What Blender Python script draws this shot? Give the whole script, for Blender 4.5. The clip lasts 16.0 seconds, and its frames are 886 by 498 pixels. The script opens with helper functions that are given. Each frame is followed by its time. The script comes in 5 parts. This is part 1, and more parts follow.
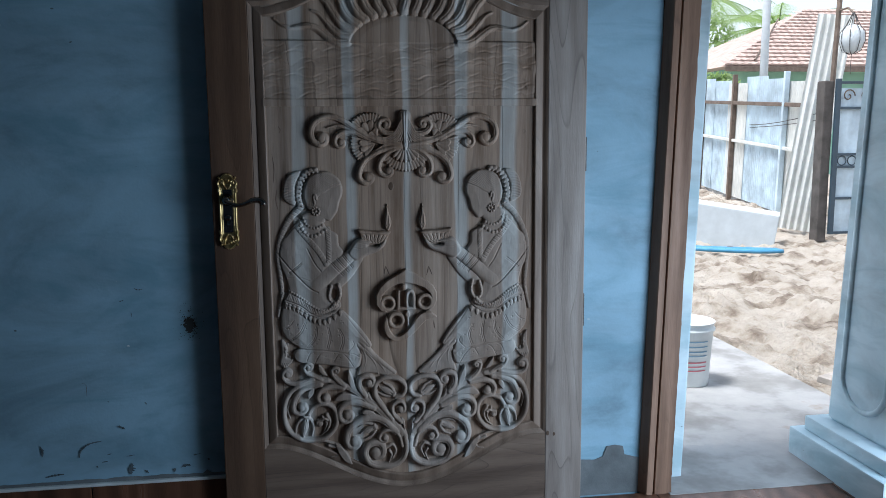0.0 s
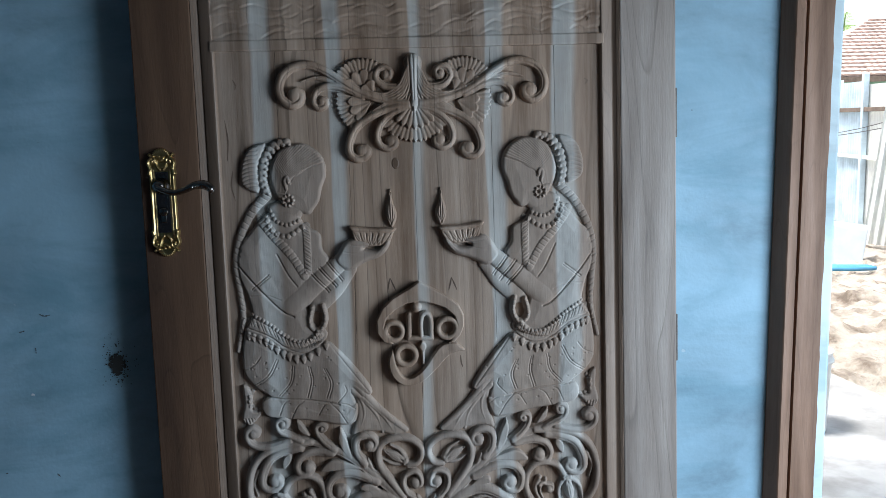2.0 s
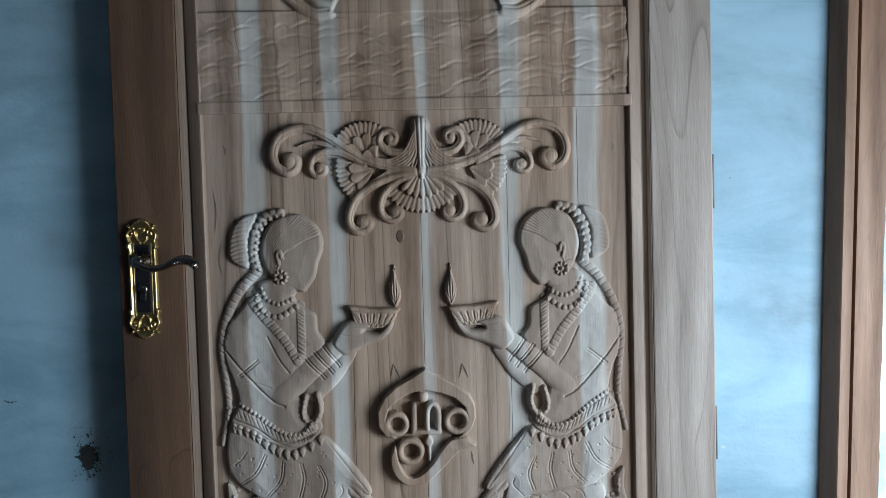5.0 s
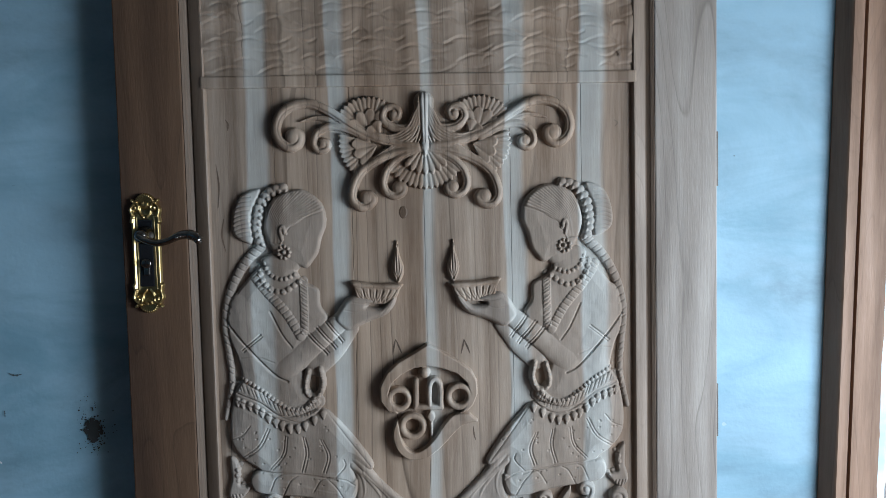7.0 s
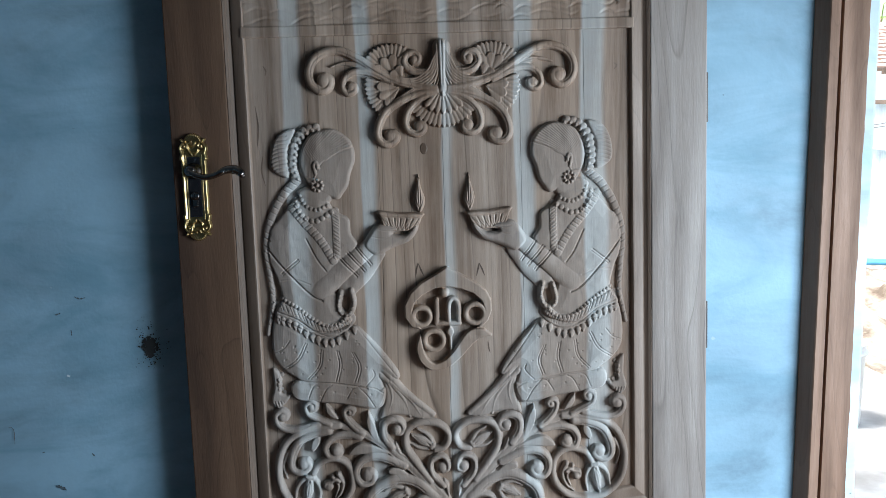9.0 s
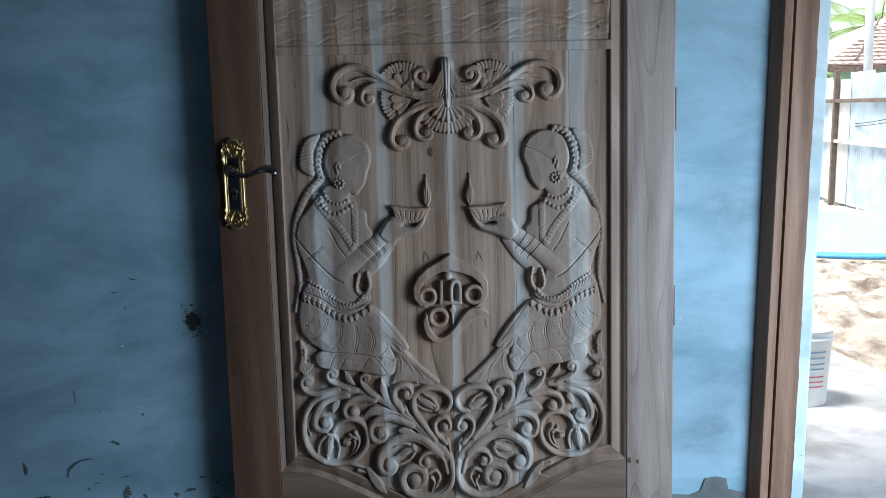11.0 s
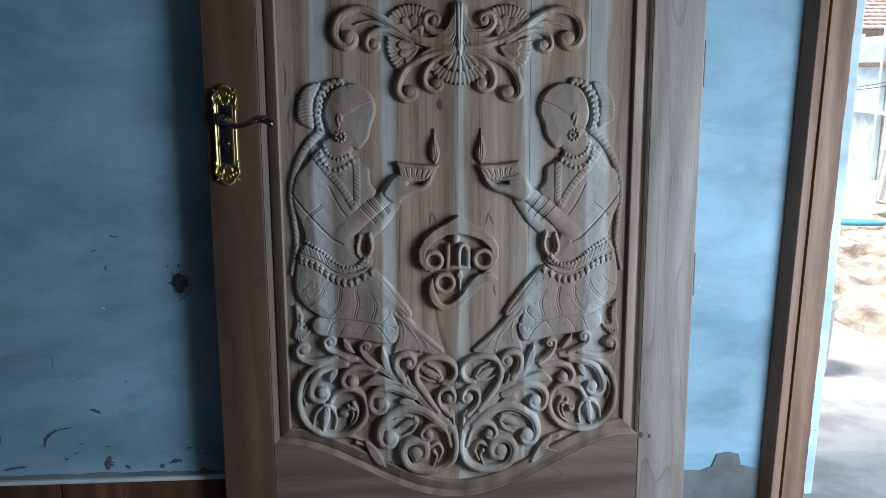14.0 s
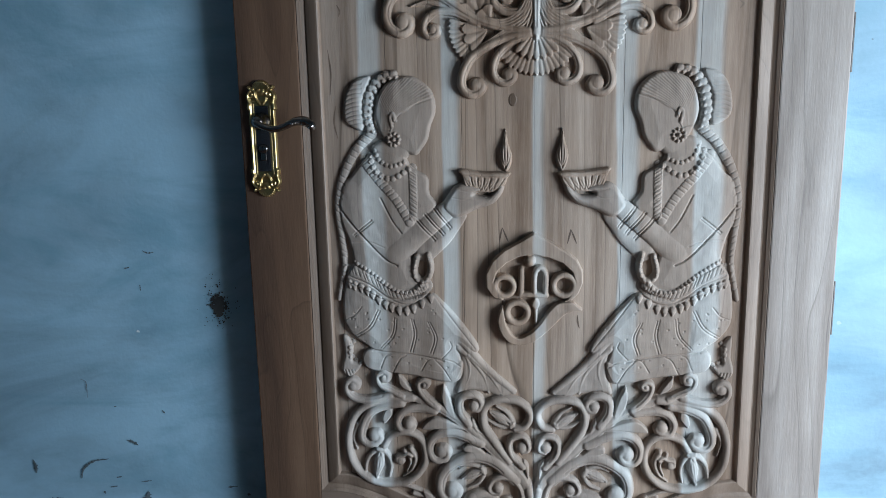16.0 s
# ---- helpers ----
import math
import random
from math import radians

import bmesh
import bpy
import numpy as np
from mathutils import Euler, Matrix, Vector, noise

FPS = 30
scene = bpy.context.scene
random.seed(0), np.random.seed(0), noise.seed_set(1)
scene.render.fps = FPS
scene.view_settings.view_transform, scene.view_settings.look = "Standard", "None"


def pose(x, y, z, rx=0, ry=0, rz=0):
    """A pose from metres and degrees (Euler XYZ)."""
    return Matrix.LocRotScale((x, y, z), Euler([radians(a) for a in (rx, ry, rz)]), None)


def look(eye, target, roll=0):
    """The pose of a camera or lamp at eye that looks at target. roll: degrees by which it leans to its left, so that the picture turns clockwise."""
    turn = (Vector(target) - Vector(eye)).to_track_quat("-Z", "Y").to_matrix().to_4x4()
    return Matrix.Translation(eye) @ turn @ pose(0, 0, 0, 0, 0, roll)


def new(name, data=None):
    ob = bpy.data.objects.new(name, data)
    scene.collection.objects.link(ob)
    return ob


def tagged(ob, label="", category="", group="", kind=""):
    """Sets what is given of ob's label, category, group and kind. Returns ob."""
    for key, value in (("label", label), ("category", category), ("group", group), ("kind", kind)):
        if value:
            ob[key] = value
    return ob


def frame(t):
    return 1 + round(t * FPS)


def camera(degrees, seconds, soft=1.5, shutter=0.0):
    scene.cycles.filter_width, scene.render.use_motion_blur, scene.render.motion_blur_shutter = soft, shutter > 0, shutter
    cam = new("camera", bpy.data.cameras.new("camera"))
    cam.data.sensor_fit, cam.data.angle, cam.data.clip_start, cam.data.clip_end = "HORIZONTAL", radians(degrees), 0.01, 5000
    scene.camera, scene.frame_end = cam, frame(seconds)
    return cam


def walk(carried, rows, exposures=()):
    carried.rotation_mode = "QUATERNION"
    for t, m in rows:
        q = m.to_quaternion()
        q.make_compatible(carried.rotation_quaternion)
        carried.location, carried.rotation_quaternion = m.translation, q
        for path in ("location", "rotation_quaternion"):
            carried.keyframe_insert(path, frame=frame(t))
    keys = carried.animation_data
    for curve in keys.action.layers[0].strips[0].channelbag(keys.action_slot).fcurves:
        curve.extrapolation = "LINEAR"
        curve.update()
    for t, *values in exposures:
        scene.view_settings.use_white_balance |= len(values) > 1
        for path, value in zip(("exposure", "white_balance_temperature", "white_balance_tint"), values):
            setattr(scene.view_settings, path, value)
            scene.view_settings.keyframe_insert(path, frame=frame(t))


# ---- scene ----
cam = camera(58.5, 16.0, soft=0.7)
PATH = [
    (0, (-0.204, -2.283, 1.138), (0.067, -0.321, 0.863), -0.5),
    (0.5, (-0.139, -2.153, 1.103), (0.04, -0.176, 0.86), -1.1),
    (1, (-0.099, -1.758, 1.041), (0.043, 0.225, 0.827), -1.6),
    (1.5, (-0.074, -1.668, 1.016), (0.071, 0.315, 0.802), -1.8),
    (2, (-0.06, -1.608, 0.991), (0.079, 0.377, 0.789), -1.9),
    (2.5, (-0.05, -1.54, 0.983), (0.07, 0.447, 0.782), -1.6),
    (3, (-0.04, -1.493, 0.99), (0.069, 0.492, 0.769), -1.6),
    (3.5, (-0.044, -1.465, 0.994), (0.054, 0.523, 0.796), -1.8),
    (4, (-0.04, -1.44, 1.014), (0.056, 0.552, 0.86), -1.9),
    (4.5, (-0.03, -1.44, 1.041), (0.069, 0.556, 0.957), -1.7),
    (7, (-0.03, -1.442, 1.028), (0.057, 0.552, 0.901), -1.3),
    (7.5, (-0.044, -1.442, 0.999), (0.026, 0.551, 0.847), -1.6),
    (8, (-0.036, -1.441, 0.97), (0.033, 0.549, 0.779), -1.8),
    (8.5, (-0.034, -1.437, 0.971), (0.035, 0.548, 0.742), -2.1),
    (9, (-0.06, -1.613, 0.973), (0.007, 0.374, 0.759), -1.9),
    (11.5, (-0.075, -1.873, 0.997), (-0.008, 0.111, 0.747), -1.4),
    (12, (-0.075, -1.862, 0.998), (0.001, 0.116, 0.714), -1.4),
    (12.5, (-0.079, -1.847, 0.994), (-0.014, 0.129, 0.691), -1.3),
    (13, (-0.088, -1.828, 0.985), (-0.018, 0.15, 0.698), -1.2),
    (13.5, (-0.111, -1.792, 0.985), (-0.024, 0.185, 0.698), -0.6),
    (14, (-0.137, -1.74, 0.987), (-0.02, 0.227, 0.648), -0.3),
    (14.5, (-0.15, -1.713, 0.977), (-0.056, 0.255, 0.633), -0.5),
    (15, (-0.119, -1.642, 0.959), (-0.082, 0.33, 0.627), -1.1),
    (15.5, (-0.062, -1.543, 0.995), (-0.159, 0.432, 0.7), -1.3),
    (16, (-0.04, -1.451, 1.016), (-0.214, 0.504, 0.634), -1.2),
]
walk(cam, [(t, look(eye, target, roll)) for t, eye, target, roll in PATH],
     exposures=[(t, e, k, 10) for t, e, k in ((0.0, 0.46, 5950), (0.5, 0.5, 6000), (1.0, 0.66, 6150), (2.0, 0.98, 6300), (3.0, 1.2, 6450), (4.5, 1.43, 6650), (9.0, 1.43, 6400), (11.5, 0.92, 6200), (13.0, 0.92, 6200), (14.5, 1.2, 6300), (16.0, 1.62, 6350))])

# ---- world and light ----
world = bpy.data.worlds.new("World")
scene.world = world
world.use_nodes = True
wn = world.node_tree.nodes
sky = wn.new("ShaderNodeTexSky")
sky.sky_type, sky.sun_disc = "NISHITA", False
sky.dust_density, sky.ozone_density = 5.0, 0.3
sky.sun_elevation, sky.sun_rotation = radians(68), radians(258)
# thin white cloud over the clear sky
haze = wn.new("ShaderNodeMix")
haze.data_type = "RGBA"
haze.inputs[0].default_value = 0.4
haze.inputs[7].default_value = (9.5, 9.8, 10.0, 1)
world.node_tree.links.new(sky.outputs[0], haze.inputs[6])
world.node_tree.links.new(haze.outputs[2], wn["Background"].inputs[0])
wn["Background"].inputs[1].default_value = 0.15

sun = new("sun", bpy.data.lights.new("sun", "SUN"))
sun.data.energy, sun.data.angle, sun.data.color = 3.7, radians(14), (1.0, 0.95, 0.88)
sun.matrix_world = look((0, 0, 0), (0.38, 0.08, -1.0))

# added lamp in the unseen side opening: lights the leaf from the right
side_lamp = new("side_lamp", bpy.data.lights.new("side_lamp", "AREA"))
side_lamp.data.shape, side_lamp.data.size, side_lamp.data.size_y = "RECTANGLE", 0.8, 1.0
side_lamp.data.energy, side_lamp.data.color = 25.5, (0.73, 0.875, 1.0)
side_lamp.matrix_world = look((1.70, -1.06, 0.66), (0.10, -0.95, 0.12))


# ---- materials ----
def material(name, rough=0.6, metal=0.0):
    m = bpy.data.materials.new(name)
    m.use_nodes = True
    b = m.node_tree.nodes["Principled BSDF"]
    b.inputs["Roughness"].default_value, b.inputs["Metallic"].default_value = rough, metal
    return m, m.node_tree.nodes, m.node_tree.links, b


def coords(nodes, links, scale=(1, 1, 1), source="Object"):
    tc, mp = nodes.new("ShaderNodeTexCoord"), nodes.new("ShaderNodeMapping")
    mp.inputs["Scale"].default_value = scale
    links.new(tc.outputs[source], mp.inputs["Vector"])
    return mp.outputs["Vector"]


def noise_tex(nodes, links, vec, scale, detail=4.0, rough=0.55, distort=0.0):
    n = nodes.new("ShaderNodeTexNoise")
    n.inputs["Scale"].default_value, n.inputs["Detail"].default_value = scale, detail
    n.inputs["Roughness"].default_value, n.inputs["Distortion"].default_value = rough, distort
    links.new(vec, n.inputs["Vector"])
    return n.outputs["Fac"]


def ramp(nodes, links, fac, stops):
    r = nodes.new("ShaderNodeValToRGB")
    e = r.color_ramp.elements
    while len(e) < len(stops):
        e.new(0.5)
    for el, (p, c) in zip(e, stops):
        el.position, el.color = p, (*c, 1) if len(c) == 3 else c
    links.new(fac, r.inputs["Fac"])
    return r.outputs["Color"]


def mix(nodes, links, fac, a, b, how="MIX"):
    m = nodes.new("ShaderNodeMix")
    m.data_type, m.blend_type = "RGBA", how
    for sock, v in ((m.inputs[0], fac), (m.inputs[6], a), (m.inputs[7], b)):
        if isinstance(v, (int, float)):
            sock.default_value = v
        elif isinstance(v, tuple):
            sock.default_value = (*v, 1)
        else:
            links.new(v, sock)
    return m.outputs[2]


def maths(nodes, links, op, a, b=0.0):
    m = nodes.new("ShaderNodeMath")
    m.operation = op
    for sock, v in zip(m.inputs, (a, b)):
        if isinstance(v, (int, float)):
            sock.default_value = v
        else:
            links.new(v, sock)
    return m.outputs[0]


def bump(nodes, links, b, height, strength=0.3, dist=0.002):
    n = nodes.new("ShaderNodeBump")
    n.inputs["Strength"].default_value, n.inputs["Distance"].default_value = strength, dist
    links.new(height, n.inputs["Height"])
    links.new(n.outputs["Normal"], b.inputs["Normal"])


def wood(name, dark, mid, light, rough=0.55, seed=0.0, sap=None, along="z", figure=1.0, lines=0.42, loops=0.17, streaks=0.0):
    """Timber with long grain; sap gives the stripes of pale sapwood of a laminated panel."""
    m, n, l, b = material(name, rough)
    tc = n.new("ShaderNodeTexCoord")
    mp = n.new("ShaderNodeMapping")
    stretch = {"z": (1, 1, 0.09), "x": (0.09, 1, 1), "y": (1, 0.09, 1)}[along]
    mp.inputs["Scale"].default_value = stretch
    mp.inputs["Location"].default_value = (seed, seed * 0.7, seed * 1.3)
    l.new(tc.outputs["Object"], mp.inputs["Vector"])
    v = mp.outputs["Vector"]
    broad = noise_tex(n, l, v, 9.0, 3.0, 0.5, 0.6)
    wv = n.new("ShaderNodeTexWave")
    wv.bands_direction = "X" if along != "x" else "Z"
    wv.inputs["Scale"].default_value, wv.inputs["Distortion"].default_value = 5.0, 7.0 * figure
    wv.inputs["Detail"].default_value, wv.inputs["Detail Scale"].default_value = 3.0, 1.2
    mp2 = n.new("ShaderNodeMapping")
    mp2.inputs["Scale"].default_value = {"z": (1, 1, 0.2), "x": (0.2, 1, 1), "y": (1, 0.2, 1)}[along]
    mp2.inputs["Location"].default_value = (seed * 1.7, seed, seed * 0.4)
    l.new(tc.outputs["Object"], mp2.inputs["Vector"])
    v2 = mp2.outputs["Vector"]
    l.new(v2, wv.inputs["Vector"])
    fine = noise_tex(n, l, v, 230.0, 4.0, 0.65)
    pores = noise_tex(n, l, v, 330.0, 2.0, 0.7)
    g = maths(n, l, "ADD", maths(n, l, "MULTIPLY", broad, 0.62), maths(n, l, "MULTIPLY", wv.outputs["Fac"], 0.13))
    g = maths(n, l, "ADD", g, maths(n, l, "MULTIPLY", fine, 0.17))
    if streaks:
        thin = noise_tex(n, l, coords(n, l, (1, 1, 0.03)), 85.0, 3.0, 0.6, 0.3)
        g = maths(n, l, "ADD", g, maths(n, l, "MULTIPLY", maths(n, l, "SUBTRACT", thin, 0.5), streaks))
    col = ramp(n, l, g, [(0.30, dark), (0.48, mid), (0.68, light)])
    # dark growth rings, cut lengthwise: drawn-out loops and pointed arches, sharp on one side
    mp3 = n.new("ShaderNodeMapping")
    mp3.inputs["Scale"].default_value = {"z": (1, 1, loops), "x": (loops, 1, 1), "y": (1, loops, 1)}[along]
    mp3.inputs["Location"].default_value = (seed * 0.9, seed * 0.3, seed * 1.9)
    l.new(tc.outputs["Object"], mp3.inputs["Vector"])
    bend = noise_tex(n, l, mp3.outputs["Vector"], 7.5, 1.6, 0.45, 0.25)
    axis = n.new("ShaderNodeSeparateXYZ")
    l.new(tc.outputs["Object"], axis.inputs[0])
    across = axis.outputs["Z" if along == "x" else "X"]
    rings = maths(n, l, "ADD", maths(n, l, "MULTIPLY", bend, 14.0 * figure), maths(n, l, "MULTIPLY", across, 24.0))
    rings = maths(n, l, "FRACT", rings)
    edge_ = ramp(n, l, rings, [(0.0, (0.0,) * 3), (0.03, (1.0,) * 3), (0.09, (0.30,) * 3), (0.30, (0.06,) * 3), (0.6, (0.0,) * 3)])
    patchy = ramp(n, l, noise_tex(n, l, v2, 11.0, 2.0, 0.5), [(0.35, (0.4,) * 3), (0.6, (1.0,) * 3)])
    edge_ = maths(n, l, "MULTIPLY", maths(n, l, "MULTIPLY", edge_, patchy), lines)
    col = mix(n, l, edge_, col, tuple(k * 0.5 for k in dark))
    if sap:
        sp = n.new("ShaderNodeSeparateXYZ")
        l.new(tc.outputs["Object"], sp.inputs[0])
        wob = noise_tex(n, l, coords(n, l, (1, 0, 0.35)), 7.0, 2.0)
        x = maths(n, l, "ADD", sp.outputs["X"], maths(n, l, "MULTIPLY", maths(n, l, "SUBTRACT", wob, 0.5), 0.035))
        x = maths(n, l, "ADD", x, 0.5)
        stops = [(0.0, (0, 0, 0))]
        for lo, hi, amount in sap:
            stops += [(0.5 + lo - 0.002, (0, 0, 0)), (0.5 + lo + 0.003, (amount,) * 3), (0.5 + hi - 0.006, (amount * 0.8,) * 3), (0.5 + hi + 0.004, (0, 0, 0))]
        tone = ramp(n, l, x, [(0.10, (1.0, 1.0, 1.0)), (0.185, (1.0, 0.99, 0.98)), (0.225, (1.04, 0.99, 0.94)), (0.33, (0.95, 0.90, 0.85)), (0.365, (1.06, 0.99, 0.92)), (0.497, (0.93, 0.86, 0.79)), (0.502, (1.04, 1.02, 1.0)), (0.65, (1.0, 0.98, 0.96)), (0.69, (1.04, 0.97, 0.90)), (0.785, (1.03, 0.96, 0.89)), (0.84, (0.92, 0.85, 0.79))])
        col = mix(n, l, 1.0, col, tone, "MULTIPLY")
        mask = ramp(n, l, x, stops)
        pale = ramp(n, l, g, [(0.3, (0.38, 0.383, 0.37)), (0.6, (0.56, 0.57, 0.555))])
        col = mix(n, l, mask, col, pale)
        # dark pointed figure and a few knots in the heartwood
        streak = noise_tex(n, l, coords(n, l, (1, 1, 0.16)), 17.0, 3.0, 0.6, 1.2)
        col = mix(n, l, maths(n, l, "MULTIPLY", ramp(n, l, streak, [(0.66, (0, 0, 0)), (0.72, (1, 1, 1))]), 0.45), col, tuple(c * 0.55 for c in dark))
    dirt = noise_tex(n, l, coords(n, l), 5.5, 5.0, 0.6)
    col = mix(n, l, ramp(n, l, dirt, [(0.42, (0, 0, 0)), (0.78, (0.5, 0.5, 0.5))]), col, tuple(c * 0.8 for c in mid))
    l.new(col, b.inputs["Base Color"])
    l.new(ramp(n, l, g, [(0.3, (rough + 0.12,) * 3), (0.7, (rough - 0.08,) * 3)]), b.inputs["Roughness"])
    bump(n, l, b, maths(n, l, "ADD", fine, maths(n, l, "MULTIPLY", pores, 0.6)), 0.3, 0.0012)
    return m


SAP = [(-0.317, -0.276, 0.95), (-0.170, -0.137, 0.95), (-0.002, 0.019, 0.8), (0.150, 0.187, 0.95), (0.285, 0.334, 0.95)]
M_panel = wood("carved_teak", (0.165, 0.113, 0.080), (0.325, 0.254, 0.204), (0.46, 0.378, 0.316), 0.55, 3.3, SAP, figure=0.6, lines=0.9, loops=0.05, streaks=0.42)
# left stile browner in itself; fall-off of light also put into both stile colours
M_stile_dark = wood("teak_stile", (0.060, 0.032, 0.020), (0.118, 0.068, 0.042), (0.178, 0.110, 0.072), 0.5, 2.3, lines=0.5)
M_stile_pale = wood("pale_teak_stile", (0.175, 0.143, 0.124), (0.305, 0.264, 0.237), (0.42, 0.378, 0.35), 0.55, 5.1, figure=1.0, lines=0.55, loops=0.10, streaks=0.15)
M_rail = wood("teak_rail", (0.085, 0.057, 0.042), (0.165, 0.118, 0.090), (0.25, 0.19, 0.15), 0.55, 7.7, along="x", figure=1.0, lines=0.5)
M_frame = wood("rough_frame_timber", (0.135, 0.074, 0.046), (0.27, 0.158, 0.104), (0.39, 0.25, 0.18), 0.6, 3.4, lines=0.35, streaks=0.2)
M_moulding = wood("teak_moulding", (0.115, 0.077, 0.054), (0.215, 0.156, 0.118), (0.31, 0.24, 0.19), 0.5, 4.2, lines=0.3)
# greyer, less saturated than carved_teak; used on the figures and the foliage
M_carved = wood("greyer_carved_teak", (0.165, 0.130, 0.107), (0.290, 0.246, 0.216), (0.405, 0.357, 0.320), 0.7, 3.3, SAP, figure=0.55, lines=0.4, loops=0.05, streaks=0.14)
M_knot = wood("knot", (0.05, 0.03, 0.02), (0.09, 0.055, 0.035), (0.15, 0.10, 0.065), 0.6, 9.0, figure=3.0)


def plain(name, col, rough=0.6, metal=0.0, vary=0.12, scale=12.0, bumps=0.15, bump_scale=60.0, bump_dist=0.002, stops=None):
    m, n, l, b = material(name, rough, metal)
    v = coords(n, l)
    f = noise_tex(n, l, v, scale, 5.0, 0.6)
    lo, hi = tuple(c * (1 - vary) for c in col), tuple(min(1, c * (1 + vary)) for c in col)
    l.new(ramp(n, l, f, stops or [(0.3, lo), (0.7, hi)]), b.inputs["Base Color"])
    if bumps:
        bump(n, l, b, noise_tex(n, l, v, bump_scale, 5.0, 0.65), bumps, bump_dist)
    return m


def plaster(name, col, grey=0.25):
    m, n, l, b = material(name, 0.62)
    v = coords(n, l)
    cloud = noise_tex(n, l, coords(n, l, (0.7, 0.7, 1.3)), 3.0, 7.0, 0.62, 0.5)
    band = noise_tex(n, l, coords(n, l, (0.8, 0.8, 2.2)), 2.6, 5.0, 0.6, 0.8)
    c = ramp(n, l, cloud, [(0.30, tuple(k * 0.52 for k in col)), (0.42, tuple(k * 0.80 for k in col)), (0.53, tuple(k * 0.97 for k in col)), (0.72, tuple(min(1, k * 1.1) for k in col))])
    c = mix(n, l, ramp(n, l, band, [(0.48, (0, 0, 0)), (0.66, (0.6,) * 3)]), c, (col[0] * 0.46, col[1] * 0.60, col[2] * 0.63))
    specks = noise_tex(n, l, coords(n, l, (1, 1, 1.6)), 26.0, 2.0, 0.5)
    c = mix(n, l, ramp(n, l, specks, [(0.77, (0, 0, 0)), (0.79, (0.8,) * 3)]), c, (0.06, 0.075, 0.085))
    chips = noise_tex(n, l, coords(n, l, (1, 1, 1)), 41.0, 1.0, 0.5)
    c = mix(n, l, ramp(n, l, chips, [(0.80, (0, 0, 0)), (0.82, (0.35,) * 3)]), c, (0.6, 0.66, 0.68))
    l.new(c, b.inputs["Base Color"])
    h = maths(n, l, "ADD", maths(n, l, "MULTIPLY", noise_tex(n, l, v, 6.0, 4.0), 1.0), maths(n, l, "MULTIPLY", noise_tex(n, l, v, 130.0, 3.0), 0.16))
    bump(n, l, b, h, 0.35, 0.006)
    return m


M_blue = plaster("blue_lime_plaster", (0.294, 0.486, 0.622))
M_pale = plaster("pale_blue_paint", (0.63, 0.78, 0.85))
M_cement = plain("bare_cement", (0.15, 0.17, 0.18), 0.85, vary=0.3, scale=9.0, bumps=0.5, bump_scale=90.0)
M_porch = plain("porch_cement", (0.36, 0.36, 0.35), 0.75, scale=2.3, bumps=0.4, bump_scale=45.0, bump_dist=0.004,
                stops=[(0.3, (0.17, 0.17, 0.165)), (0.42, (0.23, 0.23, 0.225)), (0.50, (0.32, 0.325, 0.325)), (0.60, (0.37, 0.37, 0.37)), (0.66, (0.29, 0.255, 0.21)), (0.74, (0.36, 0.36, 0.35))])
M_grout = plain("white_grout", (0.62, 0.68, 0.70), 0.7, bumps=0.3)
M_tile = wood("brown_floor_tile", (0.05, 0.026, 0.016), (0.13, 0.062, 0.038), (0.22, 0.11, 0.07), 0.3, 1.1)
# unseen ceiling: grey raised to bounce more fill into the room
M_ceiling = plain("bounce_grey_ceiling", (0.48, 0.48, 0.46), 0.85)
M_scrape = plain("dark_grey_scrape", (0.085, 0.115, 0.135), 0.85, vary=0.5, scale=90.0)
M_mould = plain("black_mildew", (0.035, 0.04, 0.042), 0.9, vary=0.4)
M_sand = plain("raw_sand", (0.46, 0.36, 0.25), 0.95, scale=4.5, bumps=1.0, bump_scale=34.0, bump_dist=0.06,
               stops=[(0.30, (0.16, 0.125, 0.095)), (0.41, (0.33, 0.28, 0.225)), (0.49, (0.46, 0.41, 0.345)), (0.62, (0.53, 0.485, 0.425)), (0.75, (0.58, 0.54, 0.48))])
M_brass = plain("polished_brass", (0.47, 0.35, 0.16), 0.33, 1.0, vary=0.15, scale=60.0, bumps=0.1, bump_scale=200.0)
M_black = plain("black_enamel", (0.012, 0.012, 0.014), 0.25, 0.0, bumps=0.0)
M_chrome = plain("dark_nickel", (0.24, 0.225, 0.215), 0.2, 1.0, vary=0.2, scale=70.0, bumps=0.05)
M_hinge = plain("dull_dark_steel", (0.10, 0.095, 0.09), 0.55, 0.6, vary=0.3, scale=60.0)
M_bucket = plain("white_plastic", (0.72, 0.74, 0.74), 0.4, vary=0.1, scale=7.0, bumps=0.05)
M_label_blue = plain("blue_print", (0.22, 0.36, 0.48), 0.5, bumps=0.0)
M_label_red = plain("red_print", (0.58, 0.18, 0.20), 0.5, bumps=0.0)
M_zinc = plain("weathered_zinc_sheet", (0.47, 0.58, 0.66), 0.5, 0.1, vary=0.3, scale=2.5, bumps=0.1)
M_zinc_pale = plain("pale_zinc_sheet", (0.62, 0.64, 0.62), 0.5, 0.2, vary=0.15, scale=2.5, bumps=0.1)
M_post = plain("weathered_timber_post", (0.13, 0.10, 0.08), 0.8, vary=0.35, scale=9.0)
M_greywood = plain("bleached_timber", (0.34, 0.31, 0.28), 0.85, vary=0.3, scale=9.0)
M_oldpost = plain("blackened_concrete", (0.07, 0.064, 0.06), 0.9, vary=0.4, scale=6.0, bumps=0.4)
M_gate_paint = plain("dark_blue_gate_paint", (0.035, 0.06, 0.085), 0.45, bumps=0.1)
